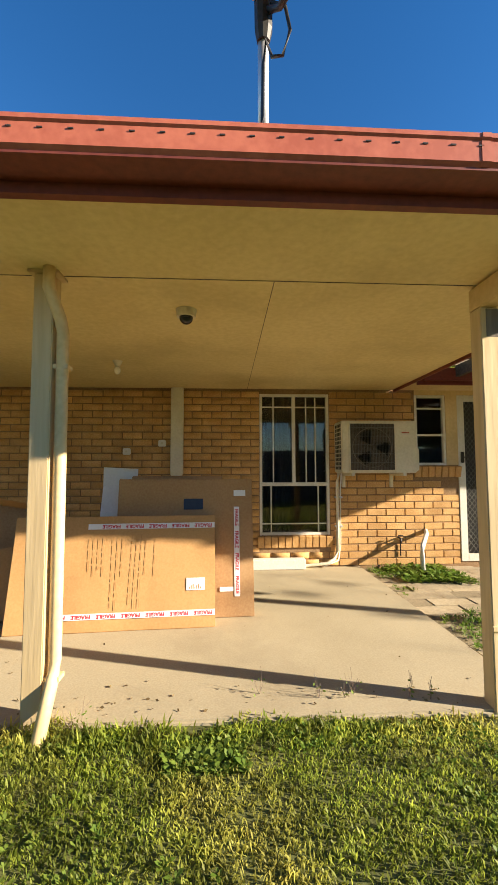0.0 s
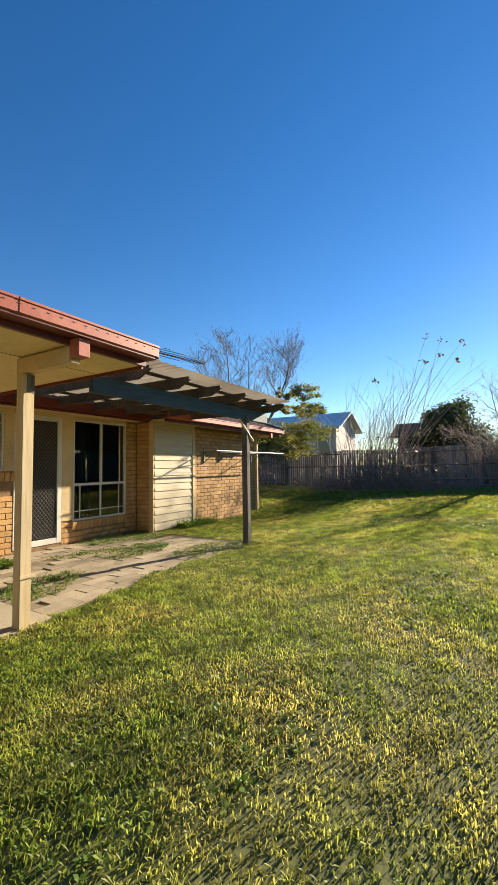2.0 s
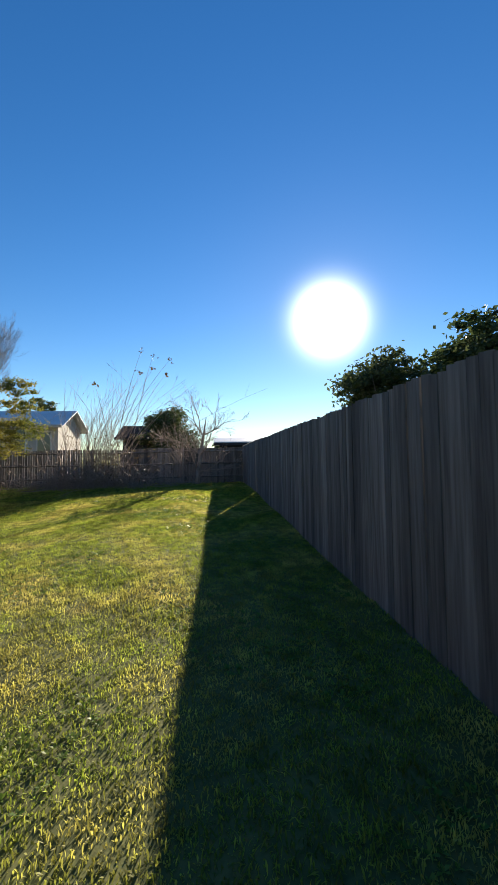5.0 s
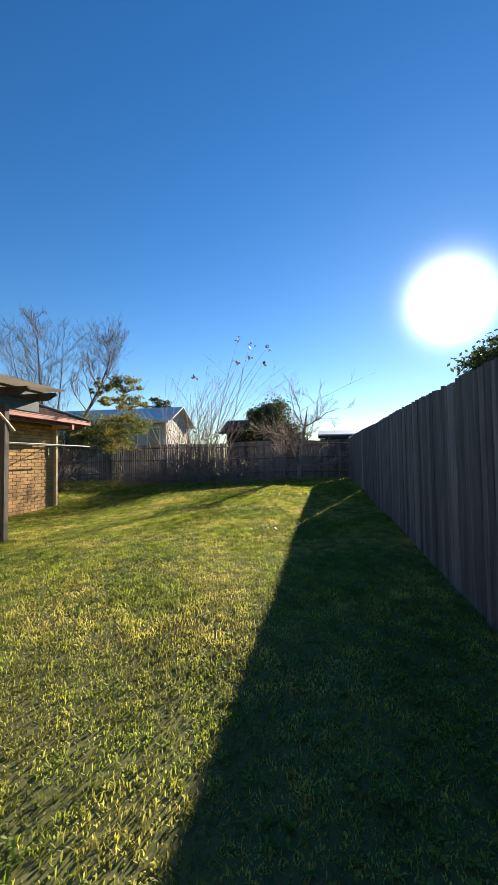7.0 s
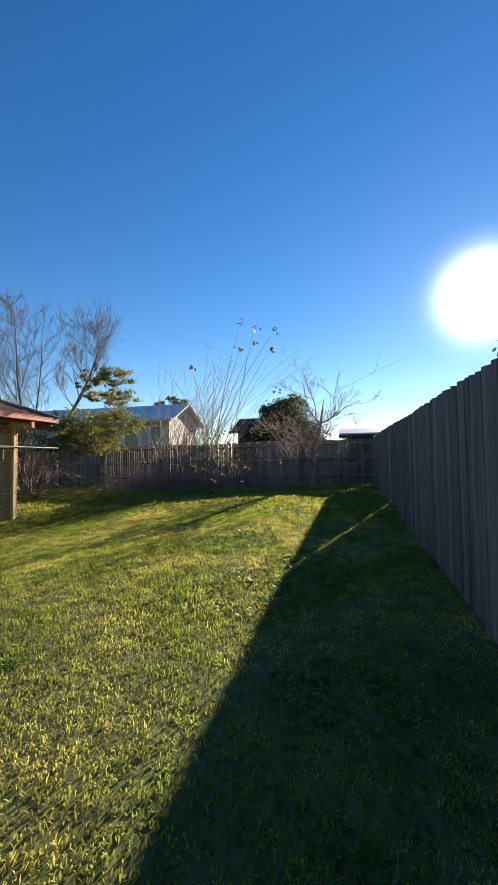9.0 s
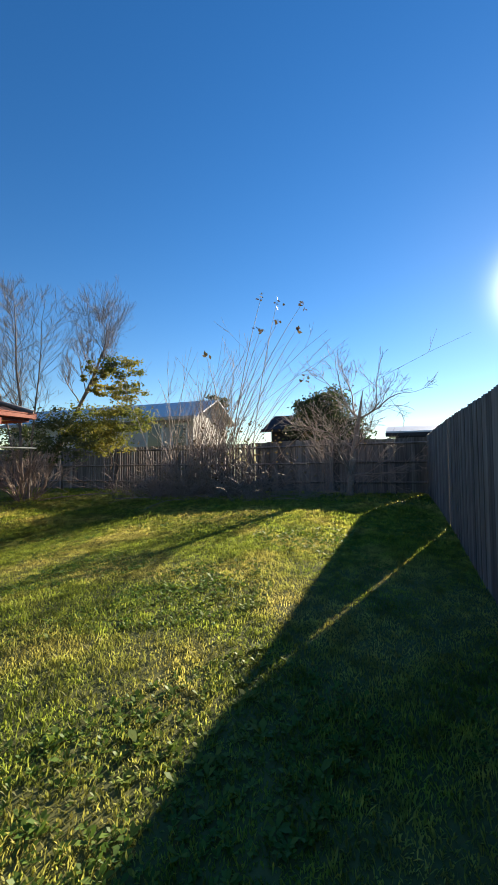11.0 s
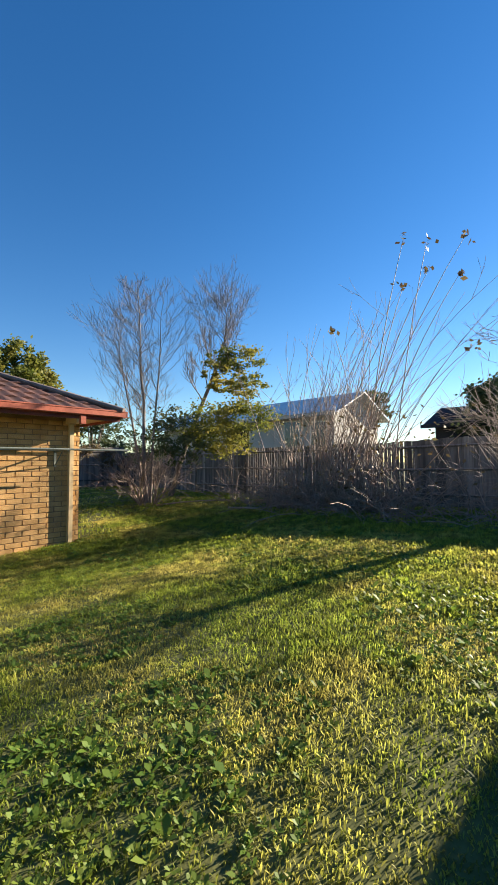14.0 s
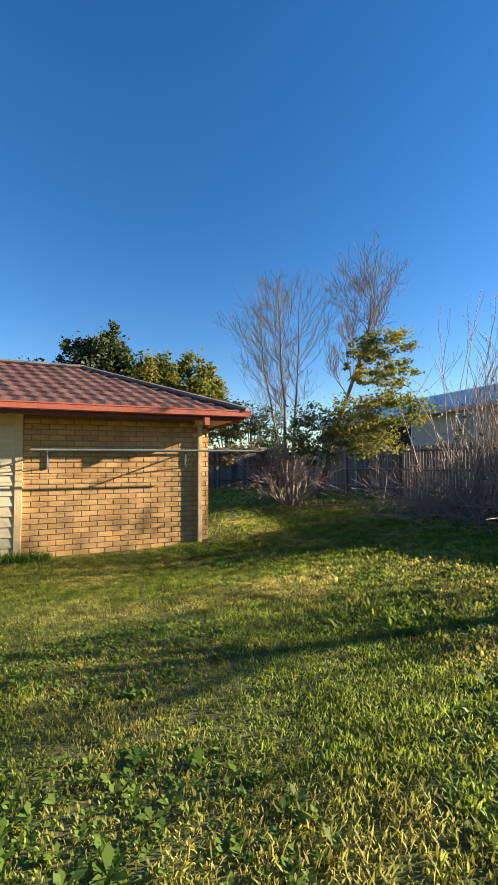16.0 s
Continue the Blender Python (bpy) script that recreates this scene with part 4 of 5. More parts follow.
# ---- plants ----
class Sticks:
    """Gathers tapering twigs and leaves for one plant."""

    def __init__(self, seed):
        self.v, self.f, self.lv, self.r = [], [], [], random.Random(seed)

    def limb(self, pts, radii, sides=5):
        base = len(self.v)
        for i, p in enumerate(pts):
            d = (pts[min(i + 1, len(pts) - 1)] - pts[max(i - 1, 0)]).normalized()
            a = d.orthogonal().normalized()
            b = d.cross(a)
            for k in range(sides):
                t = k * 2 * math.pi / sides
                self.v.append(tuple(p + (a * math.cos(t) + b * math.sin(t)) * radii[i]))
        for i in range(len(pts) - 1):
            for k in range(sides):
                self.f.extend((base + i * sides + k, base + i * sides + (k + 1) % sides, base + (i + 1) * sides + (k + 1) % sides, base + (i + 1) * sides + k))

    def grow(self, p, d, length, radius, depth, spread=0.5, lift=0.12, kids=3, thin=0.0028, wander=0.16):
        r = self.r
        n = 5 if depth > 1 else 4
        pts, q, dd = [p.copy()], p.copy(), d.copy()
        for _ in range(n):
            dd = (dd + Vector((r.gauss(0, wander), r.gauss(0, wander), r.gauss(0, wander) + lift))).normalized()
            q = q + dd * length / n
            pts.append(q.copy())
        end = max(thin, radius * 0.45)
        self.limb(pts, [radius + (end - radius) * i / n for i in range(n + 1)], 6 if depth > 2 else (4 if depth > 1 else 3))
        if depth == 0:
            return
        for k in range(kids + (r.random() < 0.5)):
            i = r.randrange(1, n + 1)
            ax = Vector((r.gauss(0, 1), r.gauss(0, 1), r.gauss(0, 0.5))).normalized()
            nd = (dd + ax * (spread + 0.35 * r.random())).normalized()
            self.grow(pts[i], nd, length * r.uniform(0.55, 0.8), max(thin, radius * 0.5), depth - 1, spread, lift, kids, thin, wander)
        self.grow(pts[-1], dd, length * 0.7, end, depth - 1, spread, lift, kids, thin, wander)

    def leaf(self, p, size, flat=0.6):
        r = self.r
        a = Vector((r.gauss(0, 1), r.gauss(0, 1), r.gauss(0, flat))).normalized()
        b = a.cross(Vector((r.gauss(0, 1), r.gauss(0, 1), r.gauss(0, 1)))).normalized()
        s = size * r.uniform(0.6, 1.3)
        for q in (p - a * s * 0.5, p + b * s * 0.28, p + a * s * 0.5, p - b * s * 0.28):
            self.lv.append(tuple(q))

    def clump(self, centre, radii, count, size, shell=0.35):
        r = self.r
        c = Vector(centre)
        subs = []
        for _ in range(max(4, count // 60)):
            u = Vector((r.gauss(0, 1), r.gauss(0, 1), r.gauss(0, 1))).normalized() * (shell + (1 - shell) * r.random() ** 0.6)
            subs.append((Vector((u.x * radii[0], u.y * radii[1], u.z * radii[2])), r.uniform(0.10, 0.24)))
        for _ in range(count):
            s, w = r.choice(subs)
            j = Vector((r.gauss(0, w) * radii[0], r.gauss(0, w) * radii[1], r.gauss(0, w * 0.8) * radii[2]))
            self.leaf(c + s + j, size)

    def put(self, parent, wood, leaves=None, leaf_name="crown", wood_name="branchwork"):
        for ob_name, verts, corners, m in ((wood_name, self.v, self.f, wood), (leaf_name, self.lv, list(range(len(self.lv))), leaves)):
            if len(verts) and m:
                me = arrays(ob_name, np.array(verts) - np.array(parent.matrix_basis.translation), 4, corners, m)
                o = new(ob_name, me)
                o.parent = parent
                if ob_name != "trunk":
                    tagged(o, kind="stuff")


V = Vector
# tall bare tree by the back corner
t = thing("bare_tree", (12.5, 6.95, 0.22), "tall leafless tree with fine upright twigs", "tree")
s, stem = Sticks(3), Sticks(4)


def plume(s, foot, top, rad, first, crown, n, twig, stem=None):
    """An upright bare tree: a straight stem with rising side branches that make an oval crown."""
    foot, top = V(foot), V(top)
    pts = [foot.lerp(top, u) + V((s.r.gauss(0, 0.03), s.r.gauss(0, 0.03), 0)) * (0 < u < 1) for u in (0, 0.15, 0.3, 0.45, 0.6, 0.75, 0.88, 1.0)]
    (stem or s).limb(pts, [rad, rad * 0.85, rad * 0.72, rad * 0.6, rad * 0.46, rad * 0.32, rad * 0.18, 0.004], 6)
    h = (top - foot).length
    for k in range(n):
        u = first + (0.97 - first) * k / n
        p = foot.lerp(top, u)
        a = s.r.uniform(0, 6.28)
        wide = crown * math.sin(math.pi * min(1.0, (u - first) / (1 - first) * 0.75 + 0.22)) * s.r.uniform(0.7, 1.15)
        d = V((math.cos(a), math.sin(a), 0.8)).normalized()
        s.grow(p, d, max(0.18, wide * 0.72), max(0.006, rad * 0.3 * (1 - u * 0.7)), 3, 0.5, 0.05, twig, 0.0030, 0.10)


plume(s, (12.5, 6.95, 0.2), (12.5, 7.6, 6.6), 0.065, 0.32, 1.3, 34, 2, stem)
plume(s, (12.45, 6.9, 0.2), (12.3, 8.6, 5.9), 0.045, 0.36, 1.2, 24, 1, stem)
plume(s, (12.55, 6.9, 0.2), (12.7, 6.5, 6.0), 0.045, 0.38, 1.15, 24, 1, stem)
s.put(t, M_BARK)
stem.put(t, M_BARK, wood_name="trunk")

# leafy tree leaning over the fence
t = thing("leafy_tree", (13.90, 7.95, 0.22), "small tree with olive yellow leaves and bare top", "tree")
s = Sticks(8)
trunk = [V((13.90, 7.95, 0.20)), V((13.90, 7.55, 1.15)), V((13.95, 7.05, 2.15)), V((14.00, 6.45, 3.15)), V((14.05, 5.95, 4.05)), V((14.10, 5.70, 4.75))]
s.limb(trunk, [0.09, 0.08, 0.07, 0.055, 0.04, 0.028], 7)
plume(s, (14.10, 5.70, 4.55), (14.15, 5.50, 5.8), 0.03, 0.08, 1.1, 26, 2)
plume(s, (14.00, 6.25, 3.55), (14.05, 6.70, 5.15), 0.02, 0.2, 0.7, 14, 1)
for i, d, ln in ((4, (0.1, -0.6, 0.9), 0.7), (4, (0, 0.7, 0.8), 0.8), (3, (-0.1, -0.9, 0.6), 0.9), (3, (0.2, 0.7, 0.7), 0.8)):
    s.grow(trunk[i], V(d).normalized(), ln, 0.022, 3, 0.45, 0.14, 3, 0.004, 0.09)
for c, rr, n in (((14.00, 4.85, 4.10), (0.6, 0.62, 0.32), 1500), ((14.00, 5.70, 4.20), (0.45, 0.4, 0.28), 700), ((14.00, 4.65, 3.40), (0.55, 0.6, 0.33), 1300), ((14.00, 5.55, 3.50), (0.5, 0.5, 0.25), 650), ((14.00, 6.15, 3.85), (0.3, 0.35, 0.22), 300),
                 ((13.90, 4.95, 2.60), (0.8, 0.95, 0.5), 2600), ((13.80, 6.05, 2.45), (0.8, 0.9, 0.55), 2400), ((13.80, 5.45, 1.95), (0.8, 1.0, 0.45), 2000)):
    s.clump(c, rr, n, 0.085)
s.put(t, M_BARK, M_LEAF)

# dense shrub under the trees, with pale bare stems
t = thing("garden_shrub", (12.60, 6.90, 0.22), "dense dark green shrub with pale bare stems", "shrub")
s = Sticks(21)
for k in range(15):
    a = s.r.uniform(0, 6.28)
    s.grow(V((12.5 + 0.15 * math.cos(a), 6.9 + 0.15 * math.sin(a), 0.18)), V((0.6 * math.cos(a), 0.9 * math.sin(a), 0.9)).normalized(), 0.85, 0.026, 3, 0.6, 0.05, 2, 0.005, 0.16)
for c, rr, n in (((12.80, 6.10, 2.35), (0.7, 0.8, 0.5), 1800), ((12.80, 7.30, 2.00), (0.7, 0.7, 0.45), 1300), ((12.70, 5.70, 1.75), (0.7, 0.8, 0.4), 1100), ((13.10, 8.10, 1.75), (0.6, 0.9, 0.4), 900)):
    s.clump(c, rr, n, 0.08)
s.put(t, M_CANE, M_LEAFD)

# vine on the far fence beside the house
t = thing("fence_vine", (12.0, 13.7, 0.2), "dry leafy vine hanging over the fence", "vine")
s = Sticks(33)
for k in range(9):
    s.clump((9.8 + k * 0.62, 13.75, 1.75 + 0.12 * math.sin(k * 2.1)), (0.5, 0.3, 0.42), 420, 0.1)
for k in range(14):
    s.grow(V((9.6 + k * 0.42, 13.75, 0.15)), V((0.2, -0.1, 1)).normalized(), 0.8, 0.012, 2, 0.5, 0.1, 2, 0.004)
s.put(t, M_CANE, M_LEAFB)

# cane thicket at the back fence
t = thing("cane_thicket", (14.60, 2.10, 0.30), "tall leafless cane thicket with arching pale stems", "shrub")
s = Sticks(55)
for k in range(130):
    r = s.r
    b = V((14.3 + r.gauss(0, 0.35), 2.3 + r.gauss(0, 0.6), 0.38))
    h = r.uniform(1.6, 4.3)
    lean = r.gauss(-0.34, 0.62)
    tip = b + V((r.gauss(-0.1, 0.45), lean * h * 0.62, h))
    bend = b.lerp(tip, 0.5) + V((r.gauss(0, 0.15), -lean * h * 0.14, h * 0.10))
    pts = [b * (1 - u) ** 2 + bend * 2 * u * (1 - u) + tip * u * u for u in (0, 0.14, 0.3, 0.45, 0.6, 0.75, 0.88, 1.0)]
    s.limb(pts, [0.011, 0.010, 0.009, 0.0075, 0.006, 0.005, 0.004, 0.003], 4)
    for j in (3, 4, 5, 6):
        if r.random() < 0.4:
            s.grow(pts[j], V((r.gauss(0, 0.5), r.gauss(-0.1, 0.5), 0.9)).normalized(), r.uniform(0.3, 0.7), 0.005, 1, 0.5, 0.1, 1, 0.003, 0.1)
for tip in ((13.70, 0.68, 6.00), (13.70, 0.28, 5.75), (13.70, -0.32, 5.60), (13.80, 0.75, 5.15), (13.80, 0.30, 5.30), (14.00, -0.15, 5.15), (14.20, 2.50, 4.80), (14.10, -0.30, 3.90)):
    tip = V(tip) + V((0, -0.3, -0.5))
    b = V((14.3 + s.r.gauss(0, 0.2), 1.5 + s.r.gauss(0, 0.3), 0.28))
    bend = V((b.x, b.y * 0.75 + tip.y * 0.25, tip.z * 0.62))
    s.limb([b * (1 - u) ** 2 + bend * 2 * u * (1 - u) + tip * u * u for u in (0, 0.15, 0.3, 0.45, 0.6, 0.75, 0.9, 1.0)], [0.014, 0.013, 0.012, 0.011, 0.0095, 0.008, 0.006, 0.004], 4)
    for _ in range(9):
        s.leaf(tip + V((s.r.gauss(0, 0.04), s.r.gauss(0, 0.06), s.r.gauss(0, 0.05))), 0.12)
# low tangle
for k in range(480):
    r = s.r
    b = V((14.1 + r.gauss(0, 0.4), 2.1 + r.gauss(0, 1.4), 0.38))
    dr = V((r.gauss(-0.3, 0.5), r.gauss(0, 0.8), r.uniform(0.3, 1.2))).normalized()
    ln = r.uniform(0.7, 1.7)
    pts = [b + dr * ln * u + V((0, 0, -0.75 * u * u * ln * 0.45)) + V((r.gauss(0, 0.02), r.gauss(0, 0.02), 0)) for u in (0, 0.25, 0.5, 0.75, 1.0)]
    s.limb(pts, [0.011, 0.0095, 0.008, 0.0065, 0.0045], 4)
    if r.random() < 0.5:
        s.grow(pts[2], (dr + V((r.gauss(0, 0.5), r.gauss(0, 0.5), r.gauss(0, 0.4)))).normalized(), ln * 0.5, 0.005, 1, 0.6, -0.05, 2, 0.003)
for k in range(500):
    s.leaf(V((14.0 + s.r.gauss(0, 0.4), 1.4 + s.r.gauss(0, 1.2), s.r.uniform(0.5, 2.4))), 0.09)
s.put(t, M_CANE, M_LEAFB, "dry_leaves", "canework")

# bare tree in the fence corner
t = thing("bare_tree", (14.60, -1.60, 0.35), "small leafless spreading tree near the fence corner", "tree")
s, stem = Sticks(71), Sticks(72)
trunk = [V((14.6, -1.6, 0.30)), V((14.58, -1.63, 0.95)), V((14.6, -1.72, 1.6)), V((14.66, -1.85, 2.4)), V((14.7, -1.95, 3.1))]
stem.limb(trunk, [0.10, 0.088, 0.08, 0.05, 0.008], 7)
stem.put(t, M_CANE, wood_name="trunk")
for k in range(9):
    a = k * 0.9
    s.grow(trunk[1 + k % 3], V((0.6 * math.cos(a), 1.0 * math.sin(a) - 0.25, 0.55)).normalized(), 0.85, 0.03, 4, 0.6, 0.03, 2, 0.0036, 0.15)
for k in range(25):
    r = s.r
    b = V((14.6 + r.gauss(0, 0.2), -1.45 + r.gauss(0, 0.5), 0.33))
    s.grow(b, V((r.gauss(0, 0.2), r.gauss(0.0, 0.35), 1)).normalized(), r.uniform(0.8, 1.8), 0.008, 1, 0.4, 0.05, 2, 0.0035, 0.08)
s.put(t, M_CANE)


# ---- neighbours beyond the fence ----
def far_house(name, x0, x1, y0, y1, wall_h, ridge_h, wall_m, roof_m, label, windows=()):
    h = thing(name, ((x0 + x1) / 2, (y0 + y1) / 2, 0.3), label, "house")
    part("wall", box(x0, x1, y0, y1, 0.2, wall_h), wall_m, h)
    xm = (x0 + x1) / 2
    gab = prism([(x0, wall_h), (xm, ridge_h - 0.1), (x1, wall_h)], "y", y0 + 0.02, y1 - 0.02)
    part("gable", gab, wall_m, h)
    for sgn in (-1, 1):
        e = x0 - 0.45 if sgn < 0 else x1 + 0.45
        ez = wall_h - 0.45 * (ridge_h - wall_h) / (xm - x0)
        part("roof", prism([(xm, ridge_h), (e, ez), (e, ez + 0.06), (xm, ridge_h + 0.06)], "y", y0 - 0.35, y1 + 0.35), roof_m, h)
    part("gutter", box(x0 - 0.55, x0 - 0.45, y0 - 0.35, y1 + 0.35, wall_h - 0.22, wall_h - 0.08), M_NWALL if wall_m is M_NWALL else M_SHED, h)
    for (wy0, wy1, wz0, wz1) in windows:
        w = part("window", box(x0 - 0.03, x0 - 0.002, wy0 - 0.06, wy1 + 0.06, wz0 - 0.06, wz1 + 0.06), M_WHITE, h)
        part("pane", box(x0 - 0.045, x0 - 0.031, wy0, wy1, wz0, wz1), M_LENS, w)
    return h


far_house("neighbour_house", 19.2, 22.6, 5.35, 16.0, 3.3, 4.1, M_NWALL, M_NROOF, "white clad neighbour house with pale metal gable roof", ((5.7, 6.3, 1.8, 2.9), (6.9, 7.6, 1.8, 3.0), (9.6, 11.0, 1.9, 2.9)))
far_house("neighbour_shed", 22.6, 26.0, 1.2, 3.0, 2.9, 3.6, M_SHED, M_SHED, "dark roofed building behind the back fence")
far_house("neighbour_carport", 21.0, 24.0, -14.0, -2.6, 2.45, 2.7, M_SHED, M_NROOF, "low building with pale flat metal roof")


def far_tree(name, at, height, spread, count, leaf, m, label, seed, trunk_h=0.35, lumps=9):
    t = thing(name, at, label, "tree", "distant trees")
    s = Sticks(seed)
    b = V(at)
    s.limb([b, b + V((0.1, 0, height * trunk_h)), b + V((0.0, 0.2, height * 0.75))], [0.16, 0.12, 0.05], 6)
    for k in range(lumps):
        a, u = s.r.uniform(0, 6.28), s.r.uniform(0.25, 0.95)
        w = spread * (0.75 - 0.45 * abs(u - 0.5)) * s.r.uniform(0.4, 0.9)
        c = b + V((math.cos(a) * w, math.sin(a) * w, height * (trunk_h + (1 - trunk_h) * u * 0.92)))
        s.limb([b + V((0, 0, height * trunk_h)), c], [0.06, 0.02], 4)
        s.clump(c, (spread * 0.5, spread * 0.5, height * (1 - trunk_h) * 0.2), count // lumps, leaf, 0.2)
    s.put(t, M_BARK, m)
    return t


far_tree("evergreen_tree", (17.0, -10.5, 0), 6.0, 2.9, 26000, 0.22, M_LEAFD, "broad dark evergreen tree behind the fence", 101, 0.25, 34)
far_tree("evergreen_tree", (12.0, -12.5, 0), 6.1, 2.8, 26000, 0.22, M_LEAFD, "broad dark evergreen tree behind the fence", 102, 0.25, 34)
far_tree("round_bush", (21.8, 0.4, 0.3), 4.1, 1.9, 20000, 0.15, M_LEAFD, "rounded dark bush behind the back fence", 103, 0.12, 34)
far_tree("conifer_tree", (8.0, 22.0, 0), 9.3, 2.1, 22000, 0.26, M_LEAFD, "tall dense dark green tree behind the house", 104, 0.15, 16)
far_tree("conifer_tree", (5.0, 23.0, 0), 7.0, 2.3, 14000, 0.26, M_LEAFD, "dark green tree behind the roof", 105, 0.2, 12)
far_tree("gum_tree", (11.0, 22.0, 0), 7.9, 2.2, 15000, 0.22, M_LEAF, "grey green gum tree behind the house", 106, 0.3, 12)
far_tree("gum_tree", (13.6, 22.5, 0), 8.2, 2.2, 15000, 0.22, M_LEAF, "olive gum tree behind the house", 107, 0.3, 12)
far_tree("gum_tree", (14.5, 18.0, 0), 5.2, 1.8, 3500, 0.15, M_LEAF, "low olive tree behind the fence", 108, 0.2, 10)
far_tree("gum_tree", (12.0, 16.5, 0), 4.3, 1.8, 5000, 0.13, M_LEAF, "yellow green bushy tree behind the fence", 111, 0.15, 12)
far_tree("gum_tree", (15.5, 16.8, 0), 4.6, 1.8, 4000, 0.14, M_LEAFD, "dark bushy tree behind the fence", 112, 0.15, 12)
far_tree("gum_tree", (45.0, 17.0, 0), 8.6, 2.6, 3000, 0.3, M_LEAFD, "distant gum tree above the roof", 109, 0.5, 8)
for k, (x, y, h) in enumerate(((60, -12, 5.5), (62, -17, 6.0), (58, -22, 6.5), (64, -4, 5.0), (55, -30, 6), (50, 30, 7))):
    far_tree("gum_tree", (x, y, 0), h, 3.0, 1500, 0.4, M_LEAFD, "distant tree on the skyline", 120 + k, 0.3, 7)

# ---- lawn ----
rng = np.random.default_rng(4)


def blades(n, xr, yr, length, width, seed_keep):
    tufts = n // 5
    which = rng.integers(0, tufts, n)
    x = rng.uniform(*xr, tufts)[which] + rng.normal(0, 0.028, n)
    y = rng.uniform(*yr, tufts)[which] + rng.normal(0, 0.028, n)
    vigour = rng.uniform(0.6, 1.3, tufts)[which]
    keep = seed_keep(x, y)
    x, y, vigour = x[keep], y[keep], vigour[keep]
    n = len(x)
    z = ground_z(x, y) - 0.004
    a = rng.uniform(0, 2 * np.pi, n)
    tuft = 0.75 + 0.5 * np.sin(2.1 * x + 1.3 * np.sin(1.7 * y)) * np.sin(1.9 * y + 0.8) * 0.6
    ln = length * rng.uniform(0.5, 1.4, n) * np.clip(tuft, 0.75, 1.2) * vigour
    tilt = rng.uniform(0.1, 1.15, n)
    dx, dy, dz = np.cos(a) * np.sin(tilt) * ln, np.sin(a) * np.sin(tilt) * ln, np.cos(tilt) * ln
    wx, wy = -np.sin(a) * width * 0.5, np.cos(a) * width * 0.5
    k = rng.uniform(0.6, 1.4, n)
    wx, wy = wx * k, wy * k
    base = np.stack([x, y, z], -1)
    up = np.stack([dx, dy, dz], -1)
    side = np.stack([wx, wy, 0 * wx], -1)
    mid = base + up * 0.55 + np.stack([0 * dx, 0 * dx, 0.12 * ln], -1)
    v = np.stack([base - side * 0.5, mid - side, base + up, mid + side], 1)
    return v.reshape(-1, 3)


def on_lawn(x, y):
    edge = 2.03 + 0.07 * np.sin(3.1 * x) + 0.04 * np.sin(7.7 * x)
    edge = np.where(x > 1.6, 2.22 + 0.08 * np.sin(2.3 * x) + 0.05 * np.sin(9 * x), edge)
    edge = np.where(x > 5.35, 4.53, edge)
    edge = np.where(x > 9.65, 14.0, edge)
    far_side = -3.56
    return (y < edge) & (y > far_side) & (x < 15.7)


near = blades(720000, (-3.5, 8.5), (-3.75, 4.5), 0.032, 0.0062, on_lawn)
by_slab = blades(120000, (-3.2, 3.0), (-0.4, 2.1), 0.033, 0.006, lambda x, y: on_lawn(x, y) & (rng.uniform(0, 1, len(x)) < np.clip((y + 0.4) / 1.6, 0, 1) * np.clip((3.2 - np.abs(x)) / 1.5, 0, 1)))
ahead = blades(190000, (8.5, 10.8), (-3.75, 4.6), 0.034, 0.0066, on_lawn)
mid_b = blades(110000, (10.5, 13.0), (-3.75, 6.0), 0.042, 0.011, on_lawn)
far_b = blades(100000, (9.6, 16.4), (-3.75, 14.0), 0.06, 0.02, on_lawn)
rank = blades(60000, (4.5, 12.0), (-3.5, 0.5), 0.048, 0.0062, lambda x, y: on_lawn(x, y) & (np.sin(2.9 * x + 1.6 * np.sin(2.3 * y)) * np.sin(2.6 * y + x) > 0.1))
rough_b = blades(5000, (12.2, 15.6), (-3.2, 9.0), 0.15, 0.010, lambda x, y: on_lawn(x, y) & (np.sin(3.1 * x + y) * np.sin(2.7 * y + 1.3) > 0.25))
edge_b = blades(14000, (-6.9, 1.75), (1.9, 2.13), 0.05, 0.008, lambda x, y: y < 2.05 + 0.035 * np.sin(5.3 * x) + 0.03 * np.sin(13 * x))
west = blades(30000, (-8.0, -3.5), (-3.75, 2.1), 0.05, 0.012, on_lawn)
verts = np.concatenate([near, by_slab, ahead, mid_b, far_b, rank, rough_b, edge_b, west])
lawn = new("lawn", arrays("lawn", verts, 4, np.arange(len(verts)), M_GRASS))
tagged(lawn, "patchy green and straw coloured lawn grass", "grass", "", "stuff")


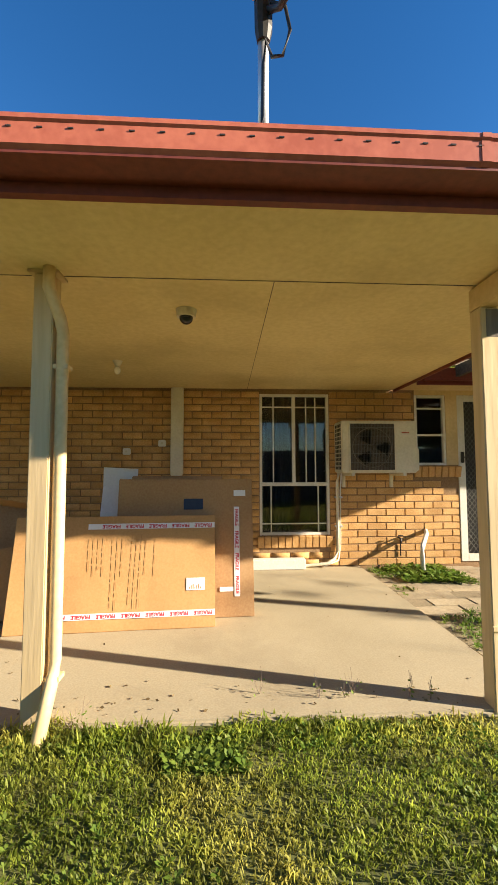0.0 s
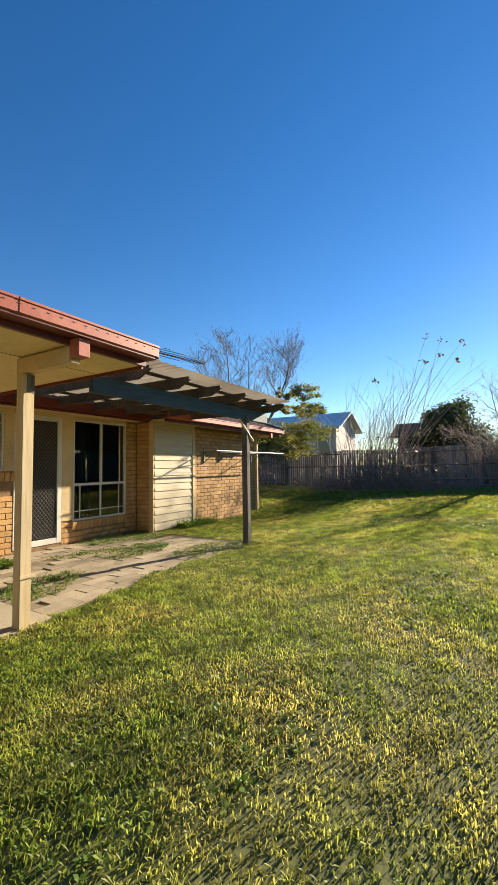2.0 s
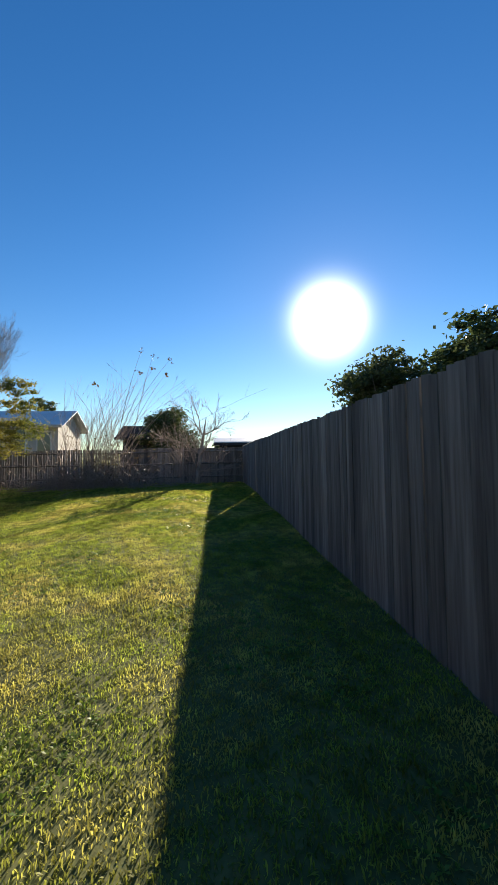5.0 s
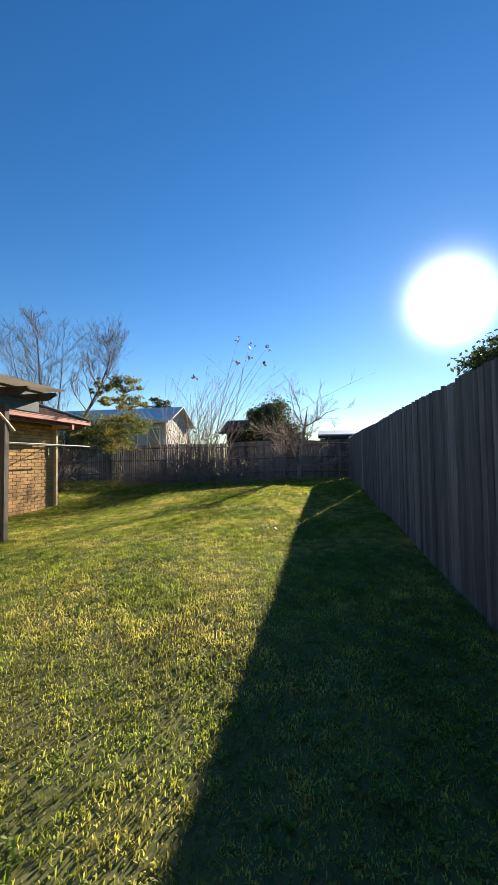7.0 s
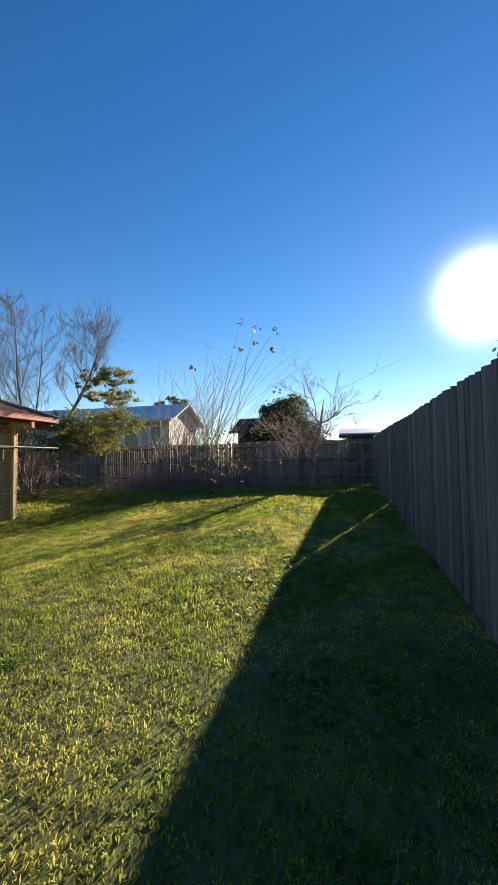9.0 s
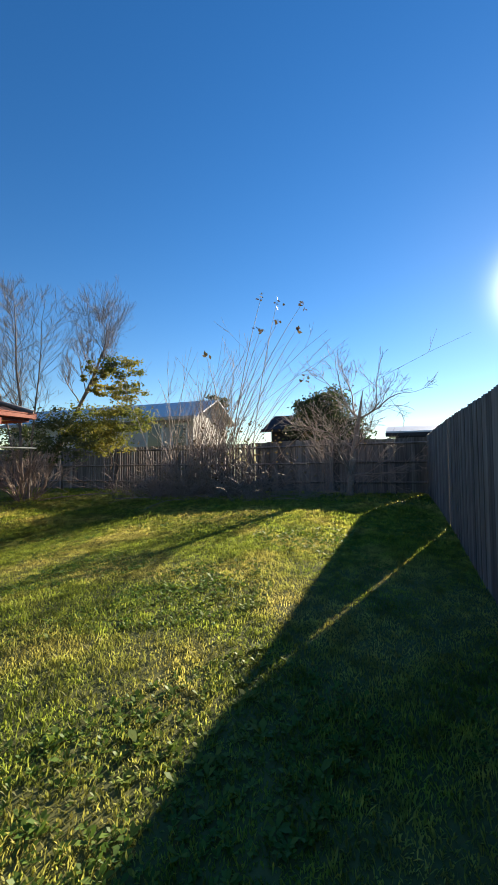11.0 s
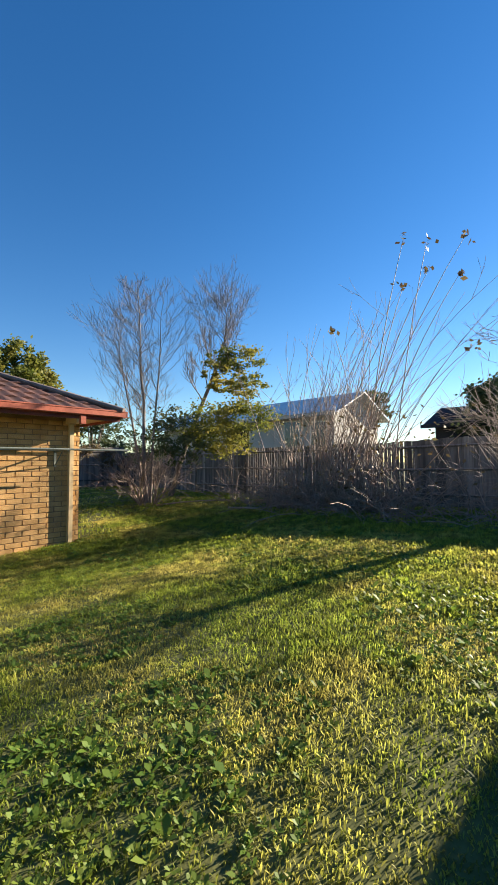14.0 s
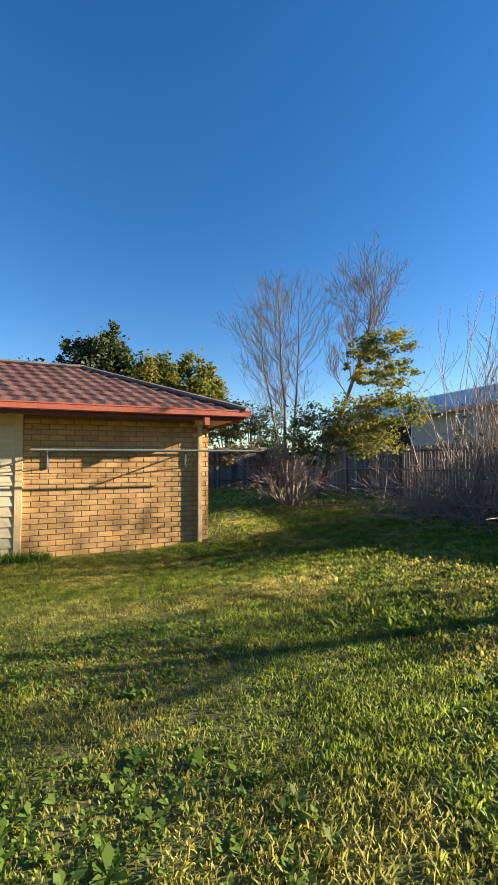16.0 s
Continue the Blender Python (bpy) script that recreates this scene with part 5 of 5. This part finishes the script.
def broad(n, xr, yr, size, patchy, keep_fn):
    x, y = rng.uniform(*xr, n), rng.uniform(*yr, n)
    f = np.sin(1.7 * x + 2 * np.sin(0.9 * y)) * np.sin(2.3 * y + 1.2 * np.sin(1.1 * x))
    keep = keep_fn(x, y) & (f > patchy)
    x, y = x[keep], y[keep]
    k = 6
    n = len(x)
    ang = rng.uniform(0, 2 * np.pi, (n, 1)) + np.arange(k)[None] * 2 * np.pi / k + rng.normal(0, 0.25, (n, k))
    ln = size * rng.uniform(0.55, 1.3, (n, k)) * rng.uniform(0.6, 1.3, (n, 1))
    el = rng.uniform(0.2, 0.9, (n, k))
    d = np.stack([np.cos(ang) * np.cos(el), np.sin(ang) * np.cos(el), np.sin(el)], -1) * ln[..., None]
    w = np.stack([-np.sin(ang), np.cos(ang), 0 * ang], -1) * ln[..., None] * 0.22
    b = np.stack([x, y, ground_z(x, y) + 0.006], -1)[:, None]
    v = np.stack([b + 0 * d, b + d * 0.6 + w, b + d - np.array([0, 0, 0.15]) * ln[..., None], b + d * 0.6 - w], 2)
    return v.reshape(-1, 3)


verts = np.concatenate([broad(26000, (-3.0, 9.0), (-3.7, 4.4), 0.026, 0.1, on_lawn), broad(5000, (4.0, 11.0), (-3.3, 1.0), 0.038, 0.05, on_lawn), broad(420, (5.5, 11.0), (-3.4, -0.3), 0.055, 0.2, on_lawn), broad(160, (9.0, 14.5), (-2.5, 5.5), 0.08, 0.0, on_lawn),
                        broad(220, (-1.2, 1.2), (1.85, 2.03), 0.03, -1, on_lawn), broad(150, (-0.27, 0.07), (1.74, 1.97), 0.036, -1, on_lawn), broad(7000, (9.0, 16.3), (-3.6, 9.0), 0.05, 0.0, on_lawn)])
weeds = new("lawn_weeds", arrays("lawn_weeds", verts, 4, np.arange(len(verts)), M_WEED))
tagged(weeds, "broad leaved green weeds growing through the lawn", "weeds", "", "stuff")


def in_paving(x, y):
    f = np.sin(2.2 * x + 1.1 * np.sin(3 * y)) * np.sin(3.1 * y + 0.7 * x)
    return (x > 1.66) & (x < 5.3) & (y > 2.15) & (y < 4.95) & ((f > 0.18) | ((x < 2.7) & (y > 4.0) & (f > -0.5)) | ((x > 4.6) & (y > 4.0) & (f > -0.3)))


verts = np.concatenate([broad(3600, (1.6, 5.4), (2.1, 5.0), 0.035, -2, in_paving), blades(9000, (1.6, 5.4), (2.1, 5.0), 0.07, 0.006, in_paving), broad(260, (1.9, 2.6), (4.3, 4.95), 0.075, -2, lambda x, y: x > 0),
                        blades(2500, (6.0, 7.1), (4.2, 4.5), 0.16, 0.008, lambda x, y: x > 0)])
pw = new("paving_weeds", arrays("paving_weeds", verts, 4, np.arange(len(verts)), M_WEED))
tagged(pw, "weeds growing between the paving bricks", "weeds", "", "stuff")

# dry stalks and litter along the slab's edge
srnd = Sticks(91)
slab_weeds = thing("slab_weed", (0.3, 2.3, 0.02), "thin dry weed stalks growing from the slab joint", "weeds")
for x, y in ((0.16, 2.27), (0.47, 2.22), (0.60, 2.21), (0.66, 2.24), (0.94, 2.2), (1.04, 2.17), (-0.72, 2.02), (-0.68, 2.04)):
    for k in range(3):
        srnd.grow(V((x, y, 0.015)), V((srnd.r.gauss(0, 0.35), srnd.r.gauss(0, 0.3), 1)).normalized(), srnd.r.uniform(0.04, 0.10), 0.0016, 1, 0.5, 0.1, 1, 0.0009, 0.1)
    for k in range(8):
        srnd.leaf(V((x + srnd.r.gauss(0, 0.025), y + srnd.r.gauss(0, 0.02), srnd.r.uniform(0.03, 0.10))), 0.018)
srnd.put(slab_weeds, M_CANE, M_WEED, "foliage", "stalkwork")
litter = Sticks(92)
for k in range(55):
    litter.leaf(V((litter.r.uniform(-1.6, 1.5), 2.12 + abs(litter.r.gauss(0, 0.13)), 0.026)), 0.022, 0.05)
for k in range(40):
    litter.leaf(V((litter.r.uniform(-1.6, 1.5), litter.r.uniform(2.2, 4.4), 0.026)), 0.018, 0.05)
dry = new("leaf_litter", arrays("leaf_litter", litter.lv, 4, list(range(len(litter.lv))), M_LEAFB))
tagged(dry, "scattered dry brown leaf litter on the slab", "litter", "", "stuff")
for pts in (((12.35, 6.3, 0.30), (12.8, 5.9, 0.40), (13.3, 5.5, 0.43), (13.7, 5.05, 0.50)), ((12.9, 4.2, 0.36), (13.1, 3.7, 0.44), (13.3, 3.5, 0.60))):
    lo = Vector(pts[0])
    fb = thing("fallen_branch", tuple(lo), "pale dead branch lying on the grass", "branch", "fallen branches")
    line = [V((x, y, float(ground_z(x, y)) + 0.03 + 0.01 * i)) for i, (x, y, z) in enumerate(pts)]
    part("limb", tube(line, [0.024, 0.02, 0.015, 0.008], 6), M_CANE, fb, smooth=True)
    part("twig", tube([line[1], line[1] + V((0.15, 0.2, 0.08)), line[1] + V((0.22, 0.42, 0.1))], [0.011, 0.008, 0.004], 5), M_CANE, fb)

# ---- pieces: weatherboards, bricks, pavers ----
for k in range(14):
    z = 0.03 + k * 0.155
    h = min(0.157, 2.198 - z)
    bm = prism([(END_Y - 0.022, z), (END_Y + 0.018, z), (END_Y + 0.018, z + h), (END_Y - 0.006, z + h)], "x", 5.412, 6.598)
    o = new("weatherboard", mesh_of("weatherboard", bm, M_BOARD))
    o.parent = wall_boards
brick_meshes = {}


def brick_mesh(w, h):
    key = (round(w, 2), round(h, 3))
    if key not in brick_meshes:
        bm = bmesh.new()
        e = 0.004
        a = [bm.verts.new((x, 0.014, z)) for x, z in ((0, 0), (key[0], 0), (key[0], key[1]), (0, key[1]))]
        b = [bm.verts.new((x, 0.0, z)) for x, z in ((e, e), (key[0] - e, e), (key[0] - e, key[1] - e), (e, key[1] - e))]
        for i in range(4):
            bm.faces.new((a[i], a[(i + 1) % 4], b[(i + 1) % 4], b[i]))
        bm.faces.new(b)
        brick_meshes[key] = mesh_of("brick", bm, M_BRICK)
    return brick_meshes[key]


brnd = random.Random(9)


def lay_bricks(parent, place, u0, u1, z0, z1, holes=(), near=(-1e9, 1e9), limit=290):
    """Courses of stretcher bond over a face; those past the limit join into one mesh."""
    spare_v, spare_f, made = [], [], 0
    course = 0
    z = z0
    while z + 0.05 < z1:
        h = min(0.076, z1 - z)
        u = u0 - (0.12 if course % 2 else 0)
        while u < u1:
            spans = [(max(u, u0), min(u + 0.23, u1))]
            for hx0, hx1, hz0, hz1 in holes:
                if z + h > hz0 + 0.01 and z < hz1 - 0.01:
                    cut = []
                    for a, b in spans:
                        if b <= hx0 or a >= hx1:
                            cut.append((a, b))
                        else:
                            cut += [(a, hx0)] * (a < hx0) + [(hx1, b)] * (b > hx1)
                    spans = cut
            for a, b in spans:
                if b - a < 0.025:
                    continue
                m = place(a, z + brnd.uniform(-0.001, 0.001), brnd.uniform(-0.0015, 0.0015))
                me = brick_mesh(b - a, h)
                if made < limit and near[0] <= a <= near[1]:
                    o = new("brick", me)
                    o.parent = parent
                    o.matrix_basis = m
                    made += 1
                else:
                    base = len(spare_v)
                    spare_v += [tuple(m @ v.co) for v in me.vertices]
                    spare_f += [i + base for p in me.polygons for i in p.vertices]
            u += 0.24
        z += 0.086
        course += 1
    if spare_v:
        o = new("brickwork", arrays("brickwork", spare_v, 4, spare_f, M_BRICK))
        o.parent = parent
        tagged(o, kind="stuff")


lay_bricks(wall_main, lambda u, z, d: pose(u, WALL_Y + d, z), -3.2, 5.38, 0.03, 2.2, [(h[0] - 0.005, h[1] + 0.005, h[2] - (0.15 if h[2] > 0.2 else 0.0), h[3] + 0.2) for h in holes_main] + [(2.7, 3.92, 0.9, 2.3), (3.7, 3.92, 0.36, 2.3)], (1.2, 4.0))
lay_bricks(wall_end, lambda u, z, d: pose(u, END_Y + d, z), 6.70, 9.63, 0.0, 2.2)
lay_bricks(wall_return, lambda u, z, d: pose(5.378 + d, 9.55 - u, z, 0, 0, -90), 4.56, 4.99, 0.03, 2.2)
for (x0, x1, zs) in ((0.36, 1.28, 0.40), (2.33, 2.93, 1.25), (3.90, 5.12, 0.375)):
    n = max(1, round((x1 - x0) / 0.086))
    for k in range(n):
        bm = box(0, 0.076, -0.045, 0.10, -0.135, 0.0, 0.004)
        bm.transform(Matrix.Rotation(radians(12), 4, "X"))
        o = new("sill_brick", mesh_of("sill_brick", bm, M_BRICK))
        o.parent = wall_main
        o.location = (x0 + k * (x1 - x0) / n, WALL_Y, zs - 0.006)
pv = box(0, 0.39, 0, 0.19, -0.04, 0.0, 0.005)
pvm = mesh_of("paver", pv, M_PAVER)
prnd = random.Random(2)
for j in range(14):
    for i in range(10):
        x, y = 1.64 + i * 0.4 - (0.2 if j % 2 else 0), 2.24 + j * 0.2
        if x + 0.39 > 5.37 or x < 1.62:
            continue
        o = new("paver", pvm)
        o.parent = paved
        o.matrix_basis = pose(x, y, prnd.uniform(-0.012, 0.002), prnd.uniform(-1.2, 1.2), prnd.uniform(-0.8, 0.8), prnd.uniform(-1.5, 1.5))
